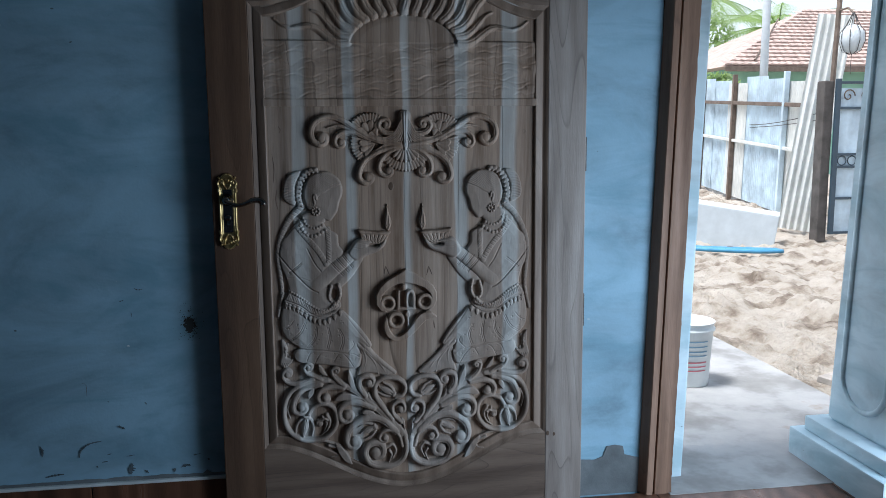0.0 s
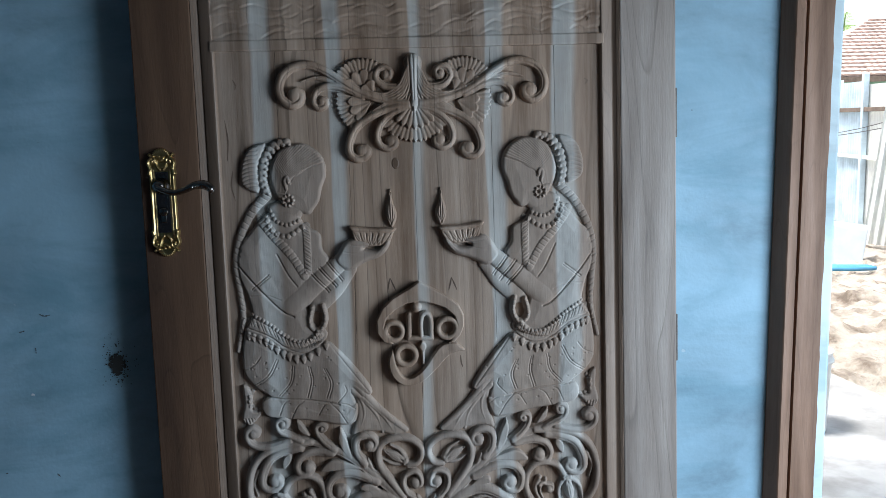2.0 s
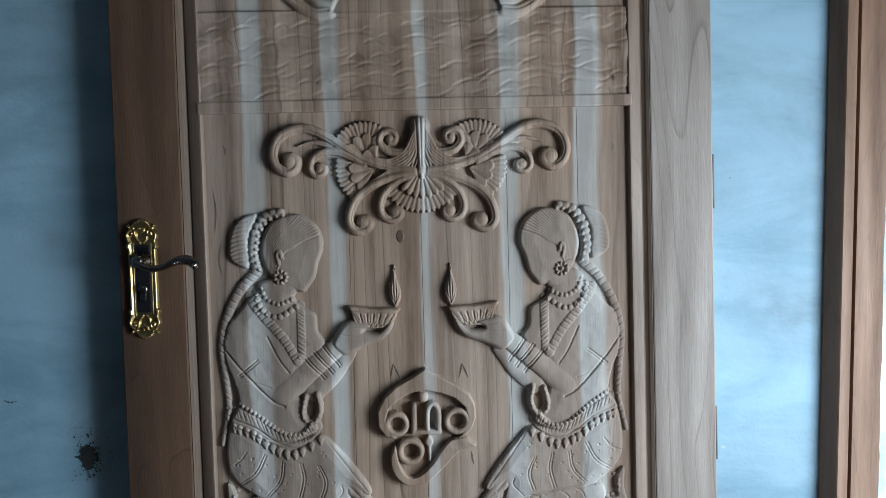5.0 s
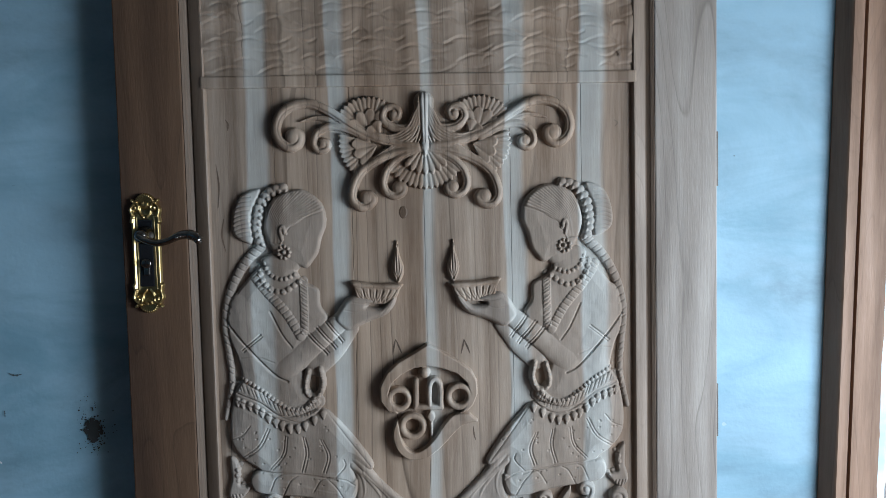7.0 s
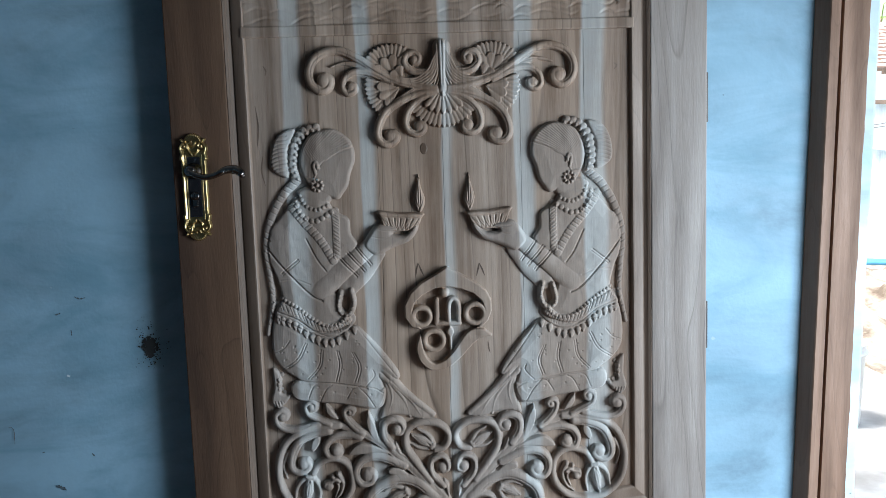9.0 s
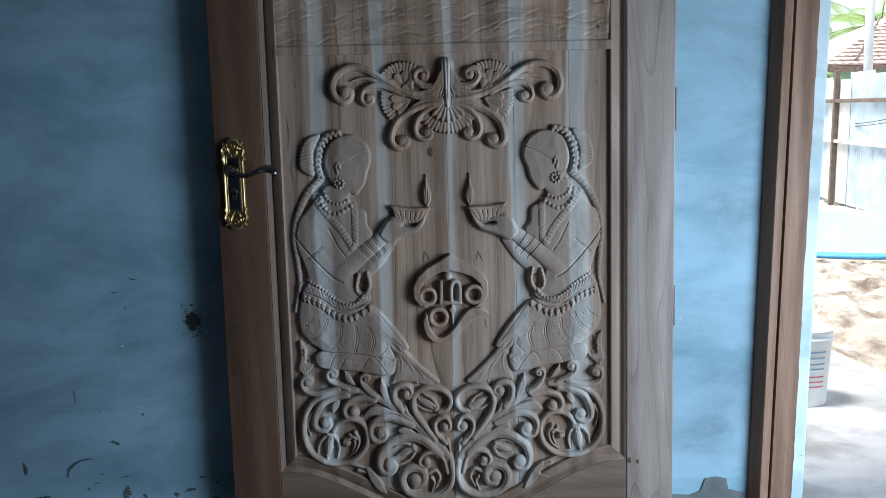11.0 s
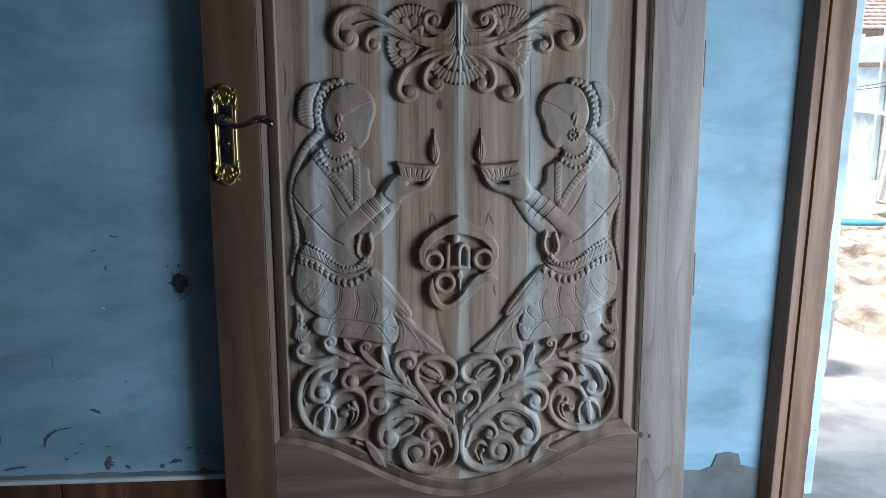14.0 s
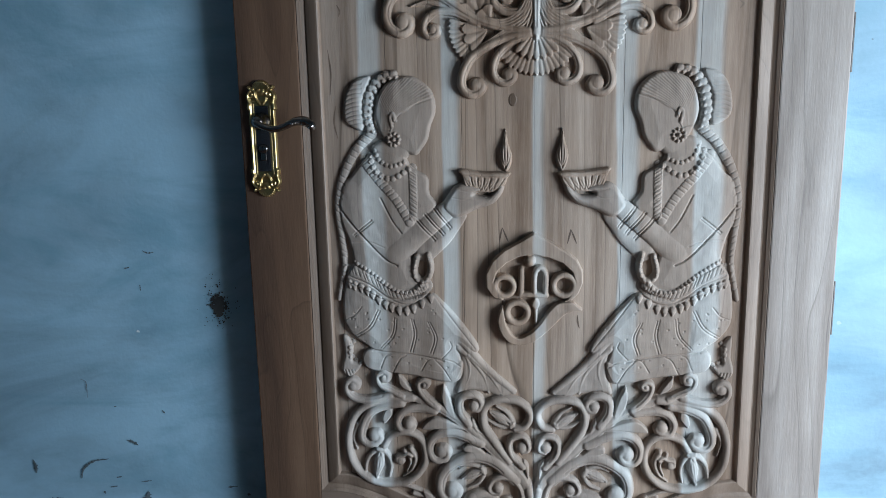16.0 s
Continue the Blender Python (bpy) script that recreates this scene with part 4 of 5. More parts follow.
for k in range(11):
    z = 1.043 - 0.0078 * k
    fig.line([(-0.345, z - 0.004), (-0.330, z + 0.002), (-0.312, z + 0.004)], 0.0012, 0.0016)
for k in range(24):
    f = k / 24
    c = catmull([(-0.296, 0.950), (-0.328, 0.918), (-0.353, 0.871), (-0.365, 0.818), (-0.361, 0.756), (-0.358, 0.704), (-0.371, 0.636)])
    p = c[int(f * (len(c) - 1))]
    fig.line([(p[0] - 0.007, p[1] + 0.004), (p[0] + 0.007, p[1] - 0.005)], 0.0013, 0.0018)
# ear ornament, necklaces, garland, belt
ex, ez = (-0.255, 0.938)
for k in range(9):
    a = 6.283 * k / 9
    fig.curve([(ex + 0.010 * math.cos(a), ez + 0.010 * math.sin(a)), (ex + 0.0105 * math.cos(a), ez + 0.0105 * math.sin(a))], 0.0048, 0.0048, 0.016, 0.016)
fig.curve([(ex, ez), (ex + 0.0005, ez)], 0.005, 0.005, 0.018, 0.018)
fig.curve([(-0.251, 0.972), (-0.255, 0.984), (-0.260, 0.977), (-0.257, 0.961)], 0.0035, 0.003, 0.003, 0.002, on=True)
fig.beads([(-0.292, 0.918), (-0.281, 0.899), (-0.259, 0.889), (-0.235, 0.897)], 0.0042, 0.003)
fig.beads([(-0.302, 0.910), (-0.288, 0.879), (-0.261, 0.866), (-0.227, 0.885)], 0.0054, 0.0035)
fig.curve([(-0.314, 0.904), (-0.285, 0.865), (-0.253, 0.826), (-0.229, 0.784)], 0.0085, 0.008, 0.0025, 0.0025, on=True)
fig.curve([(-0.222, 0.886), (-0.221, 0.848), (-0.222, 0.794)], 0.0075, 0.007, 0.0025, 0.0025, on=True)
for k in range(16):
    f = (k + 0.5) / 16
    c = catmull([(-0.314, 0.904), (-0.285, 0.865), (-0.253, 0.826), (-0.229, 0.784)])
    p = c[int(f * (len(c) - 1))]
    fig.line([(p[0] - 0.006, p[1] - 0.003), (p[0] + 0.006, p[1] + 0.005)], 0.0012, 0.0016)
    c = catmull([(-0.222, 0.886), (-0.221, 0.848), (-0.222, 0.794)])
    p = c[int(f * (len(c) - 1))]
    fig.line([(p[0] - 0.005, p[1] + 0.003), (p[0] + 0.005, p[1] - 0.004)], 0.0012, 0.0016)
fig.curve([(-0.218, 0.719), (-0.224, 0.692), (-0.219, 0.675), (-0.202, 0.674), (-0.193, 0.695), (-0.197, 0.723)], 0.0065, 0.0065, 0.013, 0.013)
fig.beads([(-0.218, 0.719), (-0.224, 0.692), (-0.219, 0.675), (-0.202, 0.674), (-0.193, 0.695), (-0.197, 0.723)], 0.0045, 0.002)
fig.curve([(-0.347, 0.689), (-0.303, 0.666), (-0.264, 0.644), (-0.226, 0.644), (-0.203, 0.662)], 0.016, 0.013, 0.004, 0.004, on=True, power=0.3)
fig.beads([(-0.339, 0.710), (-0.306, 0.690), (-0.277, 0.667), (-0.253, 0.652), (-0.226, 0.652), (-0.207, 0.668)], 0.0040, 0.003)
fig.line([(-0.347, 0.683), (-0.307, 0.665), (-0.272, 0.638), (-0.234, 0.627), (-0.197, 0.647)], 0.0018, 0.002)
for k in range(22):
    f = k / 21
    c = catmull([(-0.344, 0.698), (-0.303, 0.675), (-0.263, 0.648), (-0.226, 0.646), (-0.203, 0.662)])
    p = c[int(f * (len(c) - 1))]
    fig.line([(p[0] - 0.003, p[1] + 0.009), (p[0] + 0.003, p[1] - 0.008)], 0.0012, 0.0013)
c = catmull([(-0.348, 0.666), (-0.314, 0.652), (-0.280, 0.625), (-0.240, 0.613), (-0.194, 0.638)])
for k in range(13):
    p = c[int(k / 12 * (len(c) - 1))]
    fig.curve([(p[0], p[1] + 0.004), (p[0] + 0.001, p[1] - 0.006)], 0.0062, 0.002, 0.0045, 0.003, on=True)
# armlet, bangles
for a, b in (((-0.217, 0.786), (-0.184, 0.749)), ((-0.202, 0.798), (-0.169, 0.759)), ((-0.185, 0.809), (-0.156, 0.771)), ((-0.302, 0.789), (-0.336, 0.762))):
    fig.line([a, tuple((np.array(a) + np.array(b)) / 2), b], 0.0018, 0.0024)
    c = np.array(b) - np.array(a)
    o = np.array((-c[1], c[0])) * 0.10
    fig.line([tuple(np.array(a) + o), tuple((np.array(a) + np.array(b)) / 2 + o), tuple(np.array(b) + o)], 0.0014, 0.0018)
fig.line([(-0.361, 0.810), (-0.328, 0.768), (-0.280, 0.716), (-0.256, 0.702)], 0.0022, 0.003)
fig.line([(-0.283, 0.830), (-0.263, 0.788), (-0.246, 0.764)], 0.002, 0.002)
fig.line([(-0.339, 0.747), (-0.308, 0.748), (-0.279, 0.737)], 0.0016, 0.001)
for pts in ([(-0.367, 0.595), (-0.342, 0.605), (-0.327, 0.622)], [(-0.349, 0.560), (-0.314, 0.584), (-0.296, 0.616)], [(-0.345, 0.557), (-0.310, 0.581), (-0.292, 0.614)], [(-0.293, 0.541), (-0.270, 0.568), (-0.264, 0.601)], [(-0.289, 0.539), (-0.266, 0.566), (-0.260, 0.599)], [(-0.236, 0.534), (-0.228, 0.567), (-0.232, 0.598)], [(-0.231, 0.533), (-0.223, 0.567), (-0.228, 0.596)], [(-0.197, 0.531), (-0.189, 0.561), (-0.200, 0.592)], [(-0.192, 0.530), (-0.184, 0.561), (-0.196, 0.591)], [(-0.175, 0.520), (-0.157, 0.540), (-0.159, 0.553)], [(-0.294, 0.500), (-0.284, 0.523), (-0.274, 0.529)], [(-0.270, 0.492), (-0.257, 0.517), (-0.244, 0.526)], [(-0.215, 0.496), (-0.202, 0.516), (-0.187, 0.521)], [(-0.192, 0.521), (-0.173, 0.500), (-0.158, 0.474)], [(-0.187, 0.521), (-0.158, 0.515), (-0.140, 0.504)]):
    fig.line(pts, 0.0013, 0.0016)
fig.line([(-0.349, 0.557), (-0.305, 0.536), (-0.241, 0.529), (-0.197, 0.521), (-0.172, 0.515)], 0.0020, 0.0030)
fig.line([(-0.191, 0.649), (-0.152, 0.594), (-0.111, 0.538)], 0.0016, 0.0012)
for k in range(4):
    x, z = (-0.362, 0.486)
    fig.line([(x + 0.006 * k, z - 0.003), (x + 0.006 * k - 0.003, z + 0.008)], 0.0014, 0.002)
fig.beads([(-0.348, 0.550), (-0.353, 0.534), (-0.348, 0.515), (-0.332, 0.508)], 0.005, 0.003)
rng_d = random.Random(12)
for _ in range(46):
    x, z = rng_d.uniform(-0.355, -0.13), rng_d.uniform(0.50, 0.62)
    fig.cut([(x, z), (x + 0.001, z)], 0.0016, 0.0016)
fig.chisel(0.0003, 80, 8)
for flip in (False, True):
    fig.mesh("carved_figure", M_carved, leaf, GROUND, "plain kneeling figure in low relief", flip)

# oil lamps and flames
lamp = Relief(-0.16, -0.03, 0.84, 1.0, 0.0010)
lamp.fill([(-0.135, 0.882), (-0.092, 0.877), (-0.046, 0.875), (-0.048, 0.863), (-0.055, 0.849), (-0.075, 0.838), (-0.102, 0.837), (-0.124, 0.844), (-0.131, 0.865)], 0.012, 0.005, 0.001)
lamp.fill([(-0.135, 0.883), (-0.092, 0.878), (-0.045, 0.876), (-0.048, 0.867), (-0.092, 0.869), (-0.133, 0.873)], 0.0018, 0.002, on=True)
for k in range(6):
    f = (k + 0.5) / 6
    a, b, c, d = (-0.128, 0.868), (-0.053, 0.863), (-0.118, 0.846), (-0.069, 0.841)
    top_, bot = np.array(a) * (1 - f) + np.array(b) * f, np.array(c) * (1 - f) + np.array(d) * f
    lamp.line([tuple(top_ + (-0.0055, 0)), tuple(top_ * 0.4 + bot * 0.6 + (-0.0042, 0)), tuple(bot), tuple(top_ * 0.4 + bot * 0.6 + (0.0042, 0)), tuple(top_ + (0.0055, 0))], 0.0011, 0.0018)
    lamp.line([tuple(top_ + (0, -0.006)), tuple(bot + (0, 0.006))], 0.0010, 0.0012)
lamp.soften(1)
flame = Relief(-0.09, -0.03, 0.87, 1.0, 0.0009)
flame.fill([(-0.051, 0.954), (-0.046, 0.927), (-0.039, 0.904), (-0.042, 0.886), (-0.051, 0.876), (-0.060, 0.890), (-0.062, 0.908), (-0.056, 0.931)], 0.011, 0.008, 0.001)
for k in range(4):
    o = (k - 1.5) * 0.005
    a, b, c = (-0.051, 0.947), (-0.051, 0.907), (-0.051, 0.882)
    flame.line([a, (b[0] + o, b[1]), c], 0.0011, 0.0022)
for flip in (False, True):
    lamp.mesh("oil_lamp", M_panel, leaf, GROUND, "carved bowl of an oil lamp", flip)
    flame.mesh("flame", M_panel, leaf, GROUND, "carved pointed flame", flip)

# scrolling foliage at the foot
fol = Relief(-0.405, 0.003, 0.095, 0.525, 0.0012)
fol.curve([(-0.008, 0.239), (-0.021, 0.270), (-0.048, 0.301), (-0.078, 0.332), (-0.112, 0.366), (-0.149, 0.397), (-0.192, 0.422), (-0.234, 0.438), (-0.277, 0.443), (-0.315, 0.435)], 0.0141, 0.0074, 0.0132, 0.0103)
fol.veins([(-0.008, 0.239), (-0.021, 0.270), (-0.048, 0.301), (-0.078, 0.332), (-0.112, 0.366), (-0.149, 0.397), (-0.192, 0.422), (-0.234, 0.438), (-0.277, 0.443), (-0.315, 0.435)], (-0.0085, -0.0028, 0.0028, 0.0085), 0.0040, 0.0130)
volute(fol, [(-0.277, 0.444), (-0.315, 0.434), (-0.345, 0.435), (-0.361, 0.448), (-0.362, 0.466), (-0.352, 0.474)], (-0.350, 0.462), 0.0086, 0.0087, 0.0136, 0.0158)
volute(fol, [(-0.253, 0.441), (-0.276, 0.453), (-0.296, 0.464), (-0.301, 0.481), (-0.290, 0.491), (-0.281, 0.486)], (-0.290, 0.480), 0.0078, 0.0080, 0.0106, 0.0158)
fol.fill([(-0.262, 0.488), (-0.252, 0.480), (-0.234, 0.452), (-0.250, 0.455), (-0.261, 0.468)], 0.0120, 0.0036)
volute(fol, [(-0.187, 0.419), (-0.206, 0.436), (-0.219, 0.454), (-0.221, 0.469), (-0.212, 0.474), (-0.204, 0.469)], (-0.211, 0.466), 0.0093, 0.0066, 0.0068, 0.0158)
fol.fill([(-0.174, 0.466), (-0.165, 0.451), (-0.158, 0.434), (-0.150, 0.402), (-0.159, 0.398), (-0.173, 0.419), (-0.179, 0.442)], 0.0120, 0.0036)
volute(fol, [(-0.126, 0.386), (-0.141, 0.409), (-0.143, 0.432), (-0.131, 0.444), (-0.111, 0.443), (-0.101, 0.430)], (-0.114, 0.424), 0.0101, 0.0087, 0.0136, 0.0158)
fol.fill([(-0.119, 0.398), (-0.111, 0.388), (-0.103, 0.364), (-0.114, 0.372), (-0.121, 0.386)], 0.0120, 0.0036)
fol.curve([(-0.047, 0.309), (-0.074, 0.345), (-0.094, 0.378), (-0.098, 0.408), (-0.086, 0.429), (-0.058, 0.437), (-0.029, 0.432), (-0.009, 0.414), (-0.008, 0.396), (-0.018, 0.381), (-0.036, 0.377)], 0.0097, 0.0081, 0.0149, 0.0149)
volute(fol, [(-0.021, 0.298), (-0.041, 0.321), (-0.047, 0.342), (-0.041, 0.357), (-0.023, 0.362), (-0.012, 0.351)], (-0.023, 0.338), 0.0078, 0.0072, 0.0136, 0.0158)
fol.curve([(-0.234, 0.438), (-0.286, 0.434), (-0.325, 0.422), (-0.350, 0.399), (-0.363, 0.365), (-0.364, 0.325), (-0.352, 0.290), (-0.325, 0.265), (-0.292, 0.256), (-0.253, 0.261), (-0.225, 0.281), (-0.212, 0.311), (-0.216, 0.344), (-0.234, 0.363), (-0.260, 0.366), (-0.283, 0.354), (-0.293, 0.338)], 0.0090, 0.0081, 0.0144, 0.0138)
volute(fol, [(-0.258, 0.428), (-0.291, 0.421), (-0.319, 0.406), (-0.334, 0.379), (-0.337, 0.355), (-0.327, 0.342), (-0.311, 0.343)], (-0.311, 0.359), 0.0109, 0.0094, 0.0156, 0.0158)
fol.curve([(-0.344, 0.382), (-0.354, 0.355), (-0.348, 0.327)], 0.0051, 0.0020, 0.0103, 0.0069)
fol.curve([(-0.282, 0.425), (-0.311, 0.413), (-0.325, 0.396), (-0.331, 0.379)], 0.0044, 0.0020, 0.0155, 0.0115)
fol.fill([(-0.277, 0.420), (-0.275, 0.402), (-0.290, 0.383), (-0.296, 0.390), (-0.294, 0.405), (-0.286, 0.415)], 0.0120, 0.0036)
volute(fol, [(-0.192, 0.413), (-0.230, 0.417), (-0.255, 0.408), (-0.265, 0.390), (-0.259, 0.373), (-0.243, 0.373)], (-0.242, 0.384), 0.0101, 0.0087, 0.0149, 0.0158)
fol.fill([(-0.219, 0.374), (-0.207, 0.391), (-0.188, 0.398), (-0.150, 0.387), (-0.126, 0.371), (-0.159, 0.376), (-0.198, 0.372)], 0.0120, 0.0036)
fol.curve([(-0.241, 0.332), (-0.232, 0.311), (-0.240, 0.287), (-0.258, 0.271)], 0.0063, 0.0020, 0.0115, 0.0069)
fol.curve([(-0.254, 0.327), (-0.242, 0.307), (-0.250, 0.282)], 0.0051, 0.0020, 0.0115, 0.0069)
volute(fol, [(-0.240, 0.317), (-0.247, 0.321), (-0.256, 0.317)], (-0.262, 0.306), 0.0049, 0.0058, 0.0111, 0.0133)
volute(fol, [(-0.102, 0.346), (-0.150, 0.366), (-0.183, 0.364), (-0.201, 0.347), (-0.203, 0.326), (-0.193, 0.310), (-0.175, 0.312)], (-0.179, 0.328), 0.0109, 0.0094, 0.0167, 0.0158)
volute(fol, [(-0.036, 0.271), (-0.074, 0.306), (-0.112, 0.317), (-0.145, 0.308), (-0.174, 0.286), (-0.184, 0.255), (-0.176, 0.231), (-0.158, 0.228)], (-0.160, 0.244), 0.0143, 0.0110, 0.0194, 0.0164)
fol.veins([(-0.036, 0.271), (-0.074, 0.306), (-0.112, 0.317), (-0.145, 0.308), (-0.174, 0.286)], (-0.006, 0.0, 0.006), 0.0035, 0.0135)
fol.fill([(-0.134, 0.341), (-0.112, 0.341), (-0.086, 0.320), (-0.103, 0.319), (-0.122, 0.325), (-0.137, 0.329)], 0.0120, 0.0036)
volute(fol, [(-0.009, 0.250), (-0.006, 0.219), (-0.018, 0.184), (-0.047, 0.165), (-0.086, 0.164), (-0.117, 0.177), (-0.130, 0.207), (-0.120, 0.231), (-0.094, 0.237), (-0.078, 0.224)], (-0.098, 0.207), 0.0101, 0.0138, 0.0194, 0.0171)
fol.veins([(-0.011, 0.260), (-0.009, 0.219), (-0.022, 0.186), (-0.049, 0.169)], (-0.006, 0.0, 0.006), 0.0035, 0.0140)
volute(fol, [(-0.019, 0.224), (-0.030, 0.259), (-0.054, 0.275), (-0.077, 0.271), (-0.087, 0.254), (-0.081, 0.242)], (-0.071, 0.251), 0.0078, 0.0066, 0.0118, 0.0158)
fol.curve([(-0.068, 0.221), (-0.048, 0.229), (-0.038, 0.210), (-0.049, 0.184)], 0.0070, 0.0028, 0.0121, 0.0092)
fol.curve([(-0.058, 0.210), (-0.051, 0.197), (-0.059, 0.174)], 0.0051, 0.0020, 0.0115, 0.0080)
fol.fill([(-0.220, 0.243), (-0.201, 0.235), (-0.182, 0.209), (-0.168, 0.175), (-0.188, 0.181), (-0.206, 0.204)], 0.0120, 0.0036)
fol.curve([(-0.237, 0.236), (-0.211, 0.227), (-0.211, 0.207), (-0.231, 0.201)], 0.0058, 0.0033, 0.0103, 0.0080)
fol.curve([(-0.292, 0.254), (-0.253, 0.252), (-0.215, 0.239)], 0.0051, 0.0041, 0.0103, 0.0092)
fol.fill([(-0.021, 0.311), (-0.009, 0.300), (-0.009, 0.270), (-0.016, 0.283)], 0.0120, 0.0036)


def bud(top, tip, spread):
    """A half-open flower bud of three petals on a small collar."""
    a, b = np.array(top), np.array(tip)
    d = b - a
    s = np.array((-d[1], d[0])) * spread
    m = a + d * 0.45
    fol.curve([tuple(a), tuple(a + d * 0.15 + s * 0.9), tuple(m + s * 1.5), tuple(b + s * 1.5 - d * 0.12)], 0.007, 0.003, 0.010, 0.007)
    fol.curve([tuple(a), tuple(a + d * 0.15 - s * 0.9), tuple(m - s * 1.5), tuple(b - s * 1.5 - d * 0.12)], 0.007, 0.003, 0.010, 0.007)
    fol.curve([tuple(a), tuple(m), tuple(b)], 0.008, 0.002, 0.013, 0.009, mid=0.011)
    for k in (-0.35, 0.0, 0.35):
        fol.line([tuple(a + d * 0.12), tuple(m + s * k), tuple(b - d * 0.1)], 0.0012, 0.0016)
    fol.curve([tuple(a - s * 0.4), tuple(a + s * 0.4)], 0.006, 0.006, 0.013, 0.013)


bud((-0.042, 0.385), (-0.085, 0.410), 0.22)
bud((-0.300, 0.329), (-0.311, 0.267), 0.26)
bud((-0.099, 0.288), (-0.142, 0.268), 0.30)
fol.soften(1).chisel(0.00035, 80, 11)
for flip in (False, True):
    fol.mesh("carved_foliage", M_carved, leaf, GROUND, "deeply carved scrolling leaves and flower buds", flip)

# hinges on the free edge
for z in (1.04, 0.57):
    bm = box(X_EDGE - 0.001, X_EDGE + 0.0012, FACE + 0.004, BACK - 0.004, z, z + 0.1, 0.0004)
    hinge = part("hinge", bm, M_hinge, leaf, "dull dark steel butt hinge")
    part("knuckle", lathe([(0.0026, z), (0.0026, z + 0.1)], 12, m=Matrix.Translation((X_EDGE + 0.0018, FACE + 0.006, 0))), M_hinge, hinge)

# small knots in the wood
for x, z, r in ((-0.038, 1.005, 0.012), (0.432, 0.236, 0.008), (0.452, 0.232, 0.006)):
    k = lathe([(r * 0.7, -0.0002), (r * 0.5, 0.0008)], 14, m=Matrix.Translation((x, (GROUND if abs(x) < 0.4 else FACE), z)) @ pose(0, 0, 0, 90, 0, 0) @ Matrix.Diagonal((1, 1.5, 1, 1)))
    part("knot", k, M_knot, leaf)

# dark pointed figure in the boards: thin flush streaks
for pts in ([(-0.064, 0.742), (-0.061, 0.760), (-0.058, 0.772)], [(-0.058, 0.772), (-0.052, 0.757), (-0.047, 0.745)], [(0.062, 0.741), (0.066, 0.757), (0.068, 0.768)], [(0.068, 0.768), (0.074, 0.754), (0.079, 0.741)], [(0.082, 0.604), (0.083, 0.590), (0.086, 0.578)],
            [(-0.352, 1.178), (-0.347, 1.168), (-0.349, 1.158)], [(0.356, 1.288), (0.362, 1.283), (0.358, 1.277)], [(0.352, 1.165), (0.358, 1.160), (0.353, 1.153)], [(-0.372, 1.10), (-0.368, 1.06), (-0.371, 1.02)], [(-0.362, 1.00), (-0.366, 0.97), (-0.360, 0.94)]):
    c = catmull(pts, 6)
    d = np.gradient(c, axis=0)
    mark, rows = bmesh.new(), []
    for i, ((x, z), (dx, dz)) in enumerate(zip(c, d)):
        k = 0.0011 * (0.4 + math.sin(math.pi * i / (len(c) - 1))) / (math.hypot(dx, dz) or 1.0)
        y = GROUND - (0.0085 if z > 1.26 else 0.0003)
        rows.append([mark.verts.new((x - dz * k, y, z + dx * k)), mark.verts.new((x + dz * k, y, z - dx * k))])
    for a, b in zip(rows, rows[1:]):
        mark.faces.new((a[0], b[0], b[1], a[1]))
    part("grain_mark", mark, M_rail, leaf)

# ---- lock plate and lever ----
lock = thing("door_handle", "ornate polished brass lock plate with a dark nickel lever", "door handle")
LX, LZ = -0.497, 0.945
plate = Relief(LX - 0.034, LX + 0.034, LZ - 0.115, LZ + 0.115, 0.0008, -0.002)
plate.fill([(LX - 0.024, LZ - 0.075), (LX + 0.024, LZ - 0.075), (LX + 0.024, LZ + 0.068), (LX - 0.024, LZ + 0.068)], 0.005, 0.002, smooth=False)
for s in (-1, 1):
    plate.curve([(LX + s * 0.0215, LZ - 0.072), (LX + s * 0.0215, LZ), (LX + s * 0.0215, LZ + 0.066)], 0.0035, 0.0035, 0.008, 0.008)
    plate.curve([(LX + s * 0.0155, LZ - 0.068), (LX + s * 0.0155, LZ), (LX + s * 0.0155, LZ + 0.062)], 0.0016, 0.0016, 0.0065, 0.0065)
    for zc, sg in ((LZ + 0.076, 1), (LZ - 0.082, -1)):
        plate.scroll([(LX + s * 0.021, zc - sg * 0.014), (LX + s * 0.0245, zc), (LX + s * 0.017, zc + sg * 0.010)], (LX + s * 0.0165, zc + sg * 0.003), s * sg * 0.6, 0.0036, 0.0028, 0.008, 0.008)
        plate.curve([(LX + s * 0.003, zc - sg * 0.014), (LX + s * 0.009, zc - sg * 0.006), (LX + s * 0.010, zc + sg * 0.006)], 0.003, 0.002, 0.008, 0.007)
        plate.curve([(LX + s * 0.0235, zc - sg * 0.022), (LX + s * 0.0225, zc - sg * 0.010)], 0.0045, 0.003, 0.010, 0.008)
        plate.curve([(LX + s * 0.021, zc + sg * 0.014), (LX + s * 0.0225, zc + sg * 0.016)], 0.003, 0.003, 0.008, 0.008)
for zc, sg in ((LZ + 0.078, 1), (LZ - 0.084, -1)):
    plate.fill([(LX - 0.017, zc - 0.012), (LX + 0.017, zc - 0.012), (LX + 0.017, zc + 0.012), (LX - 0.017, zc + 0.012)], 0.0035, 0.003)
    plate.fan((LX, zc + sg * 0.008), 0.002, 0.019, 90 * sg - 78, 90 * sg + 78, 11, 0.008, 0.09)
    plate.curve([(LX - 0.004, zc + sg * 0.006), (LX, zc + sg * 0.003), (LX + 0.004, zc + sg * 0.006)], 0.005, 0.005, 0.009, 0.009)
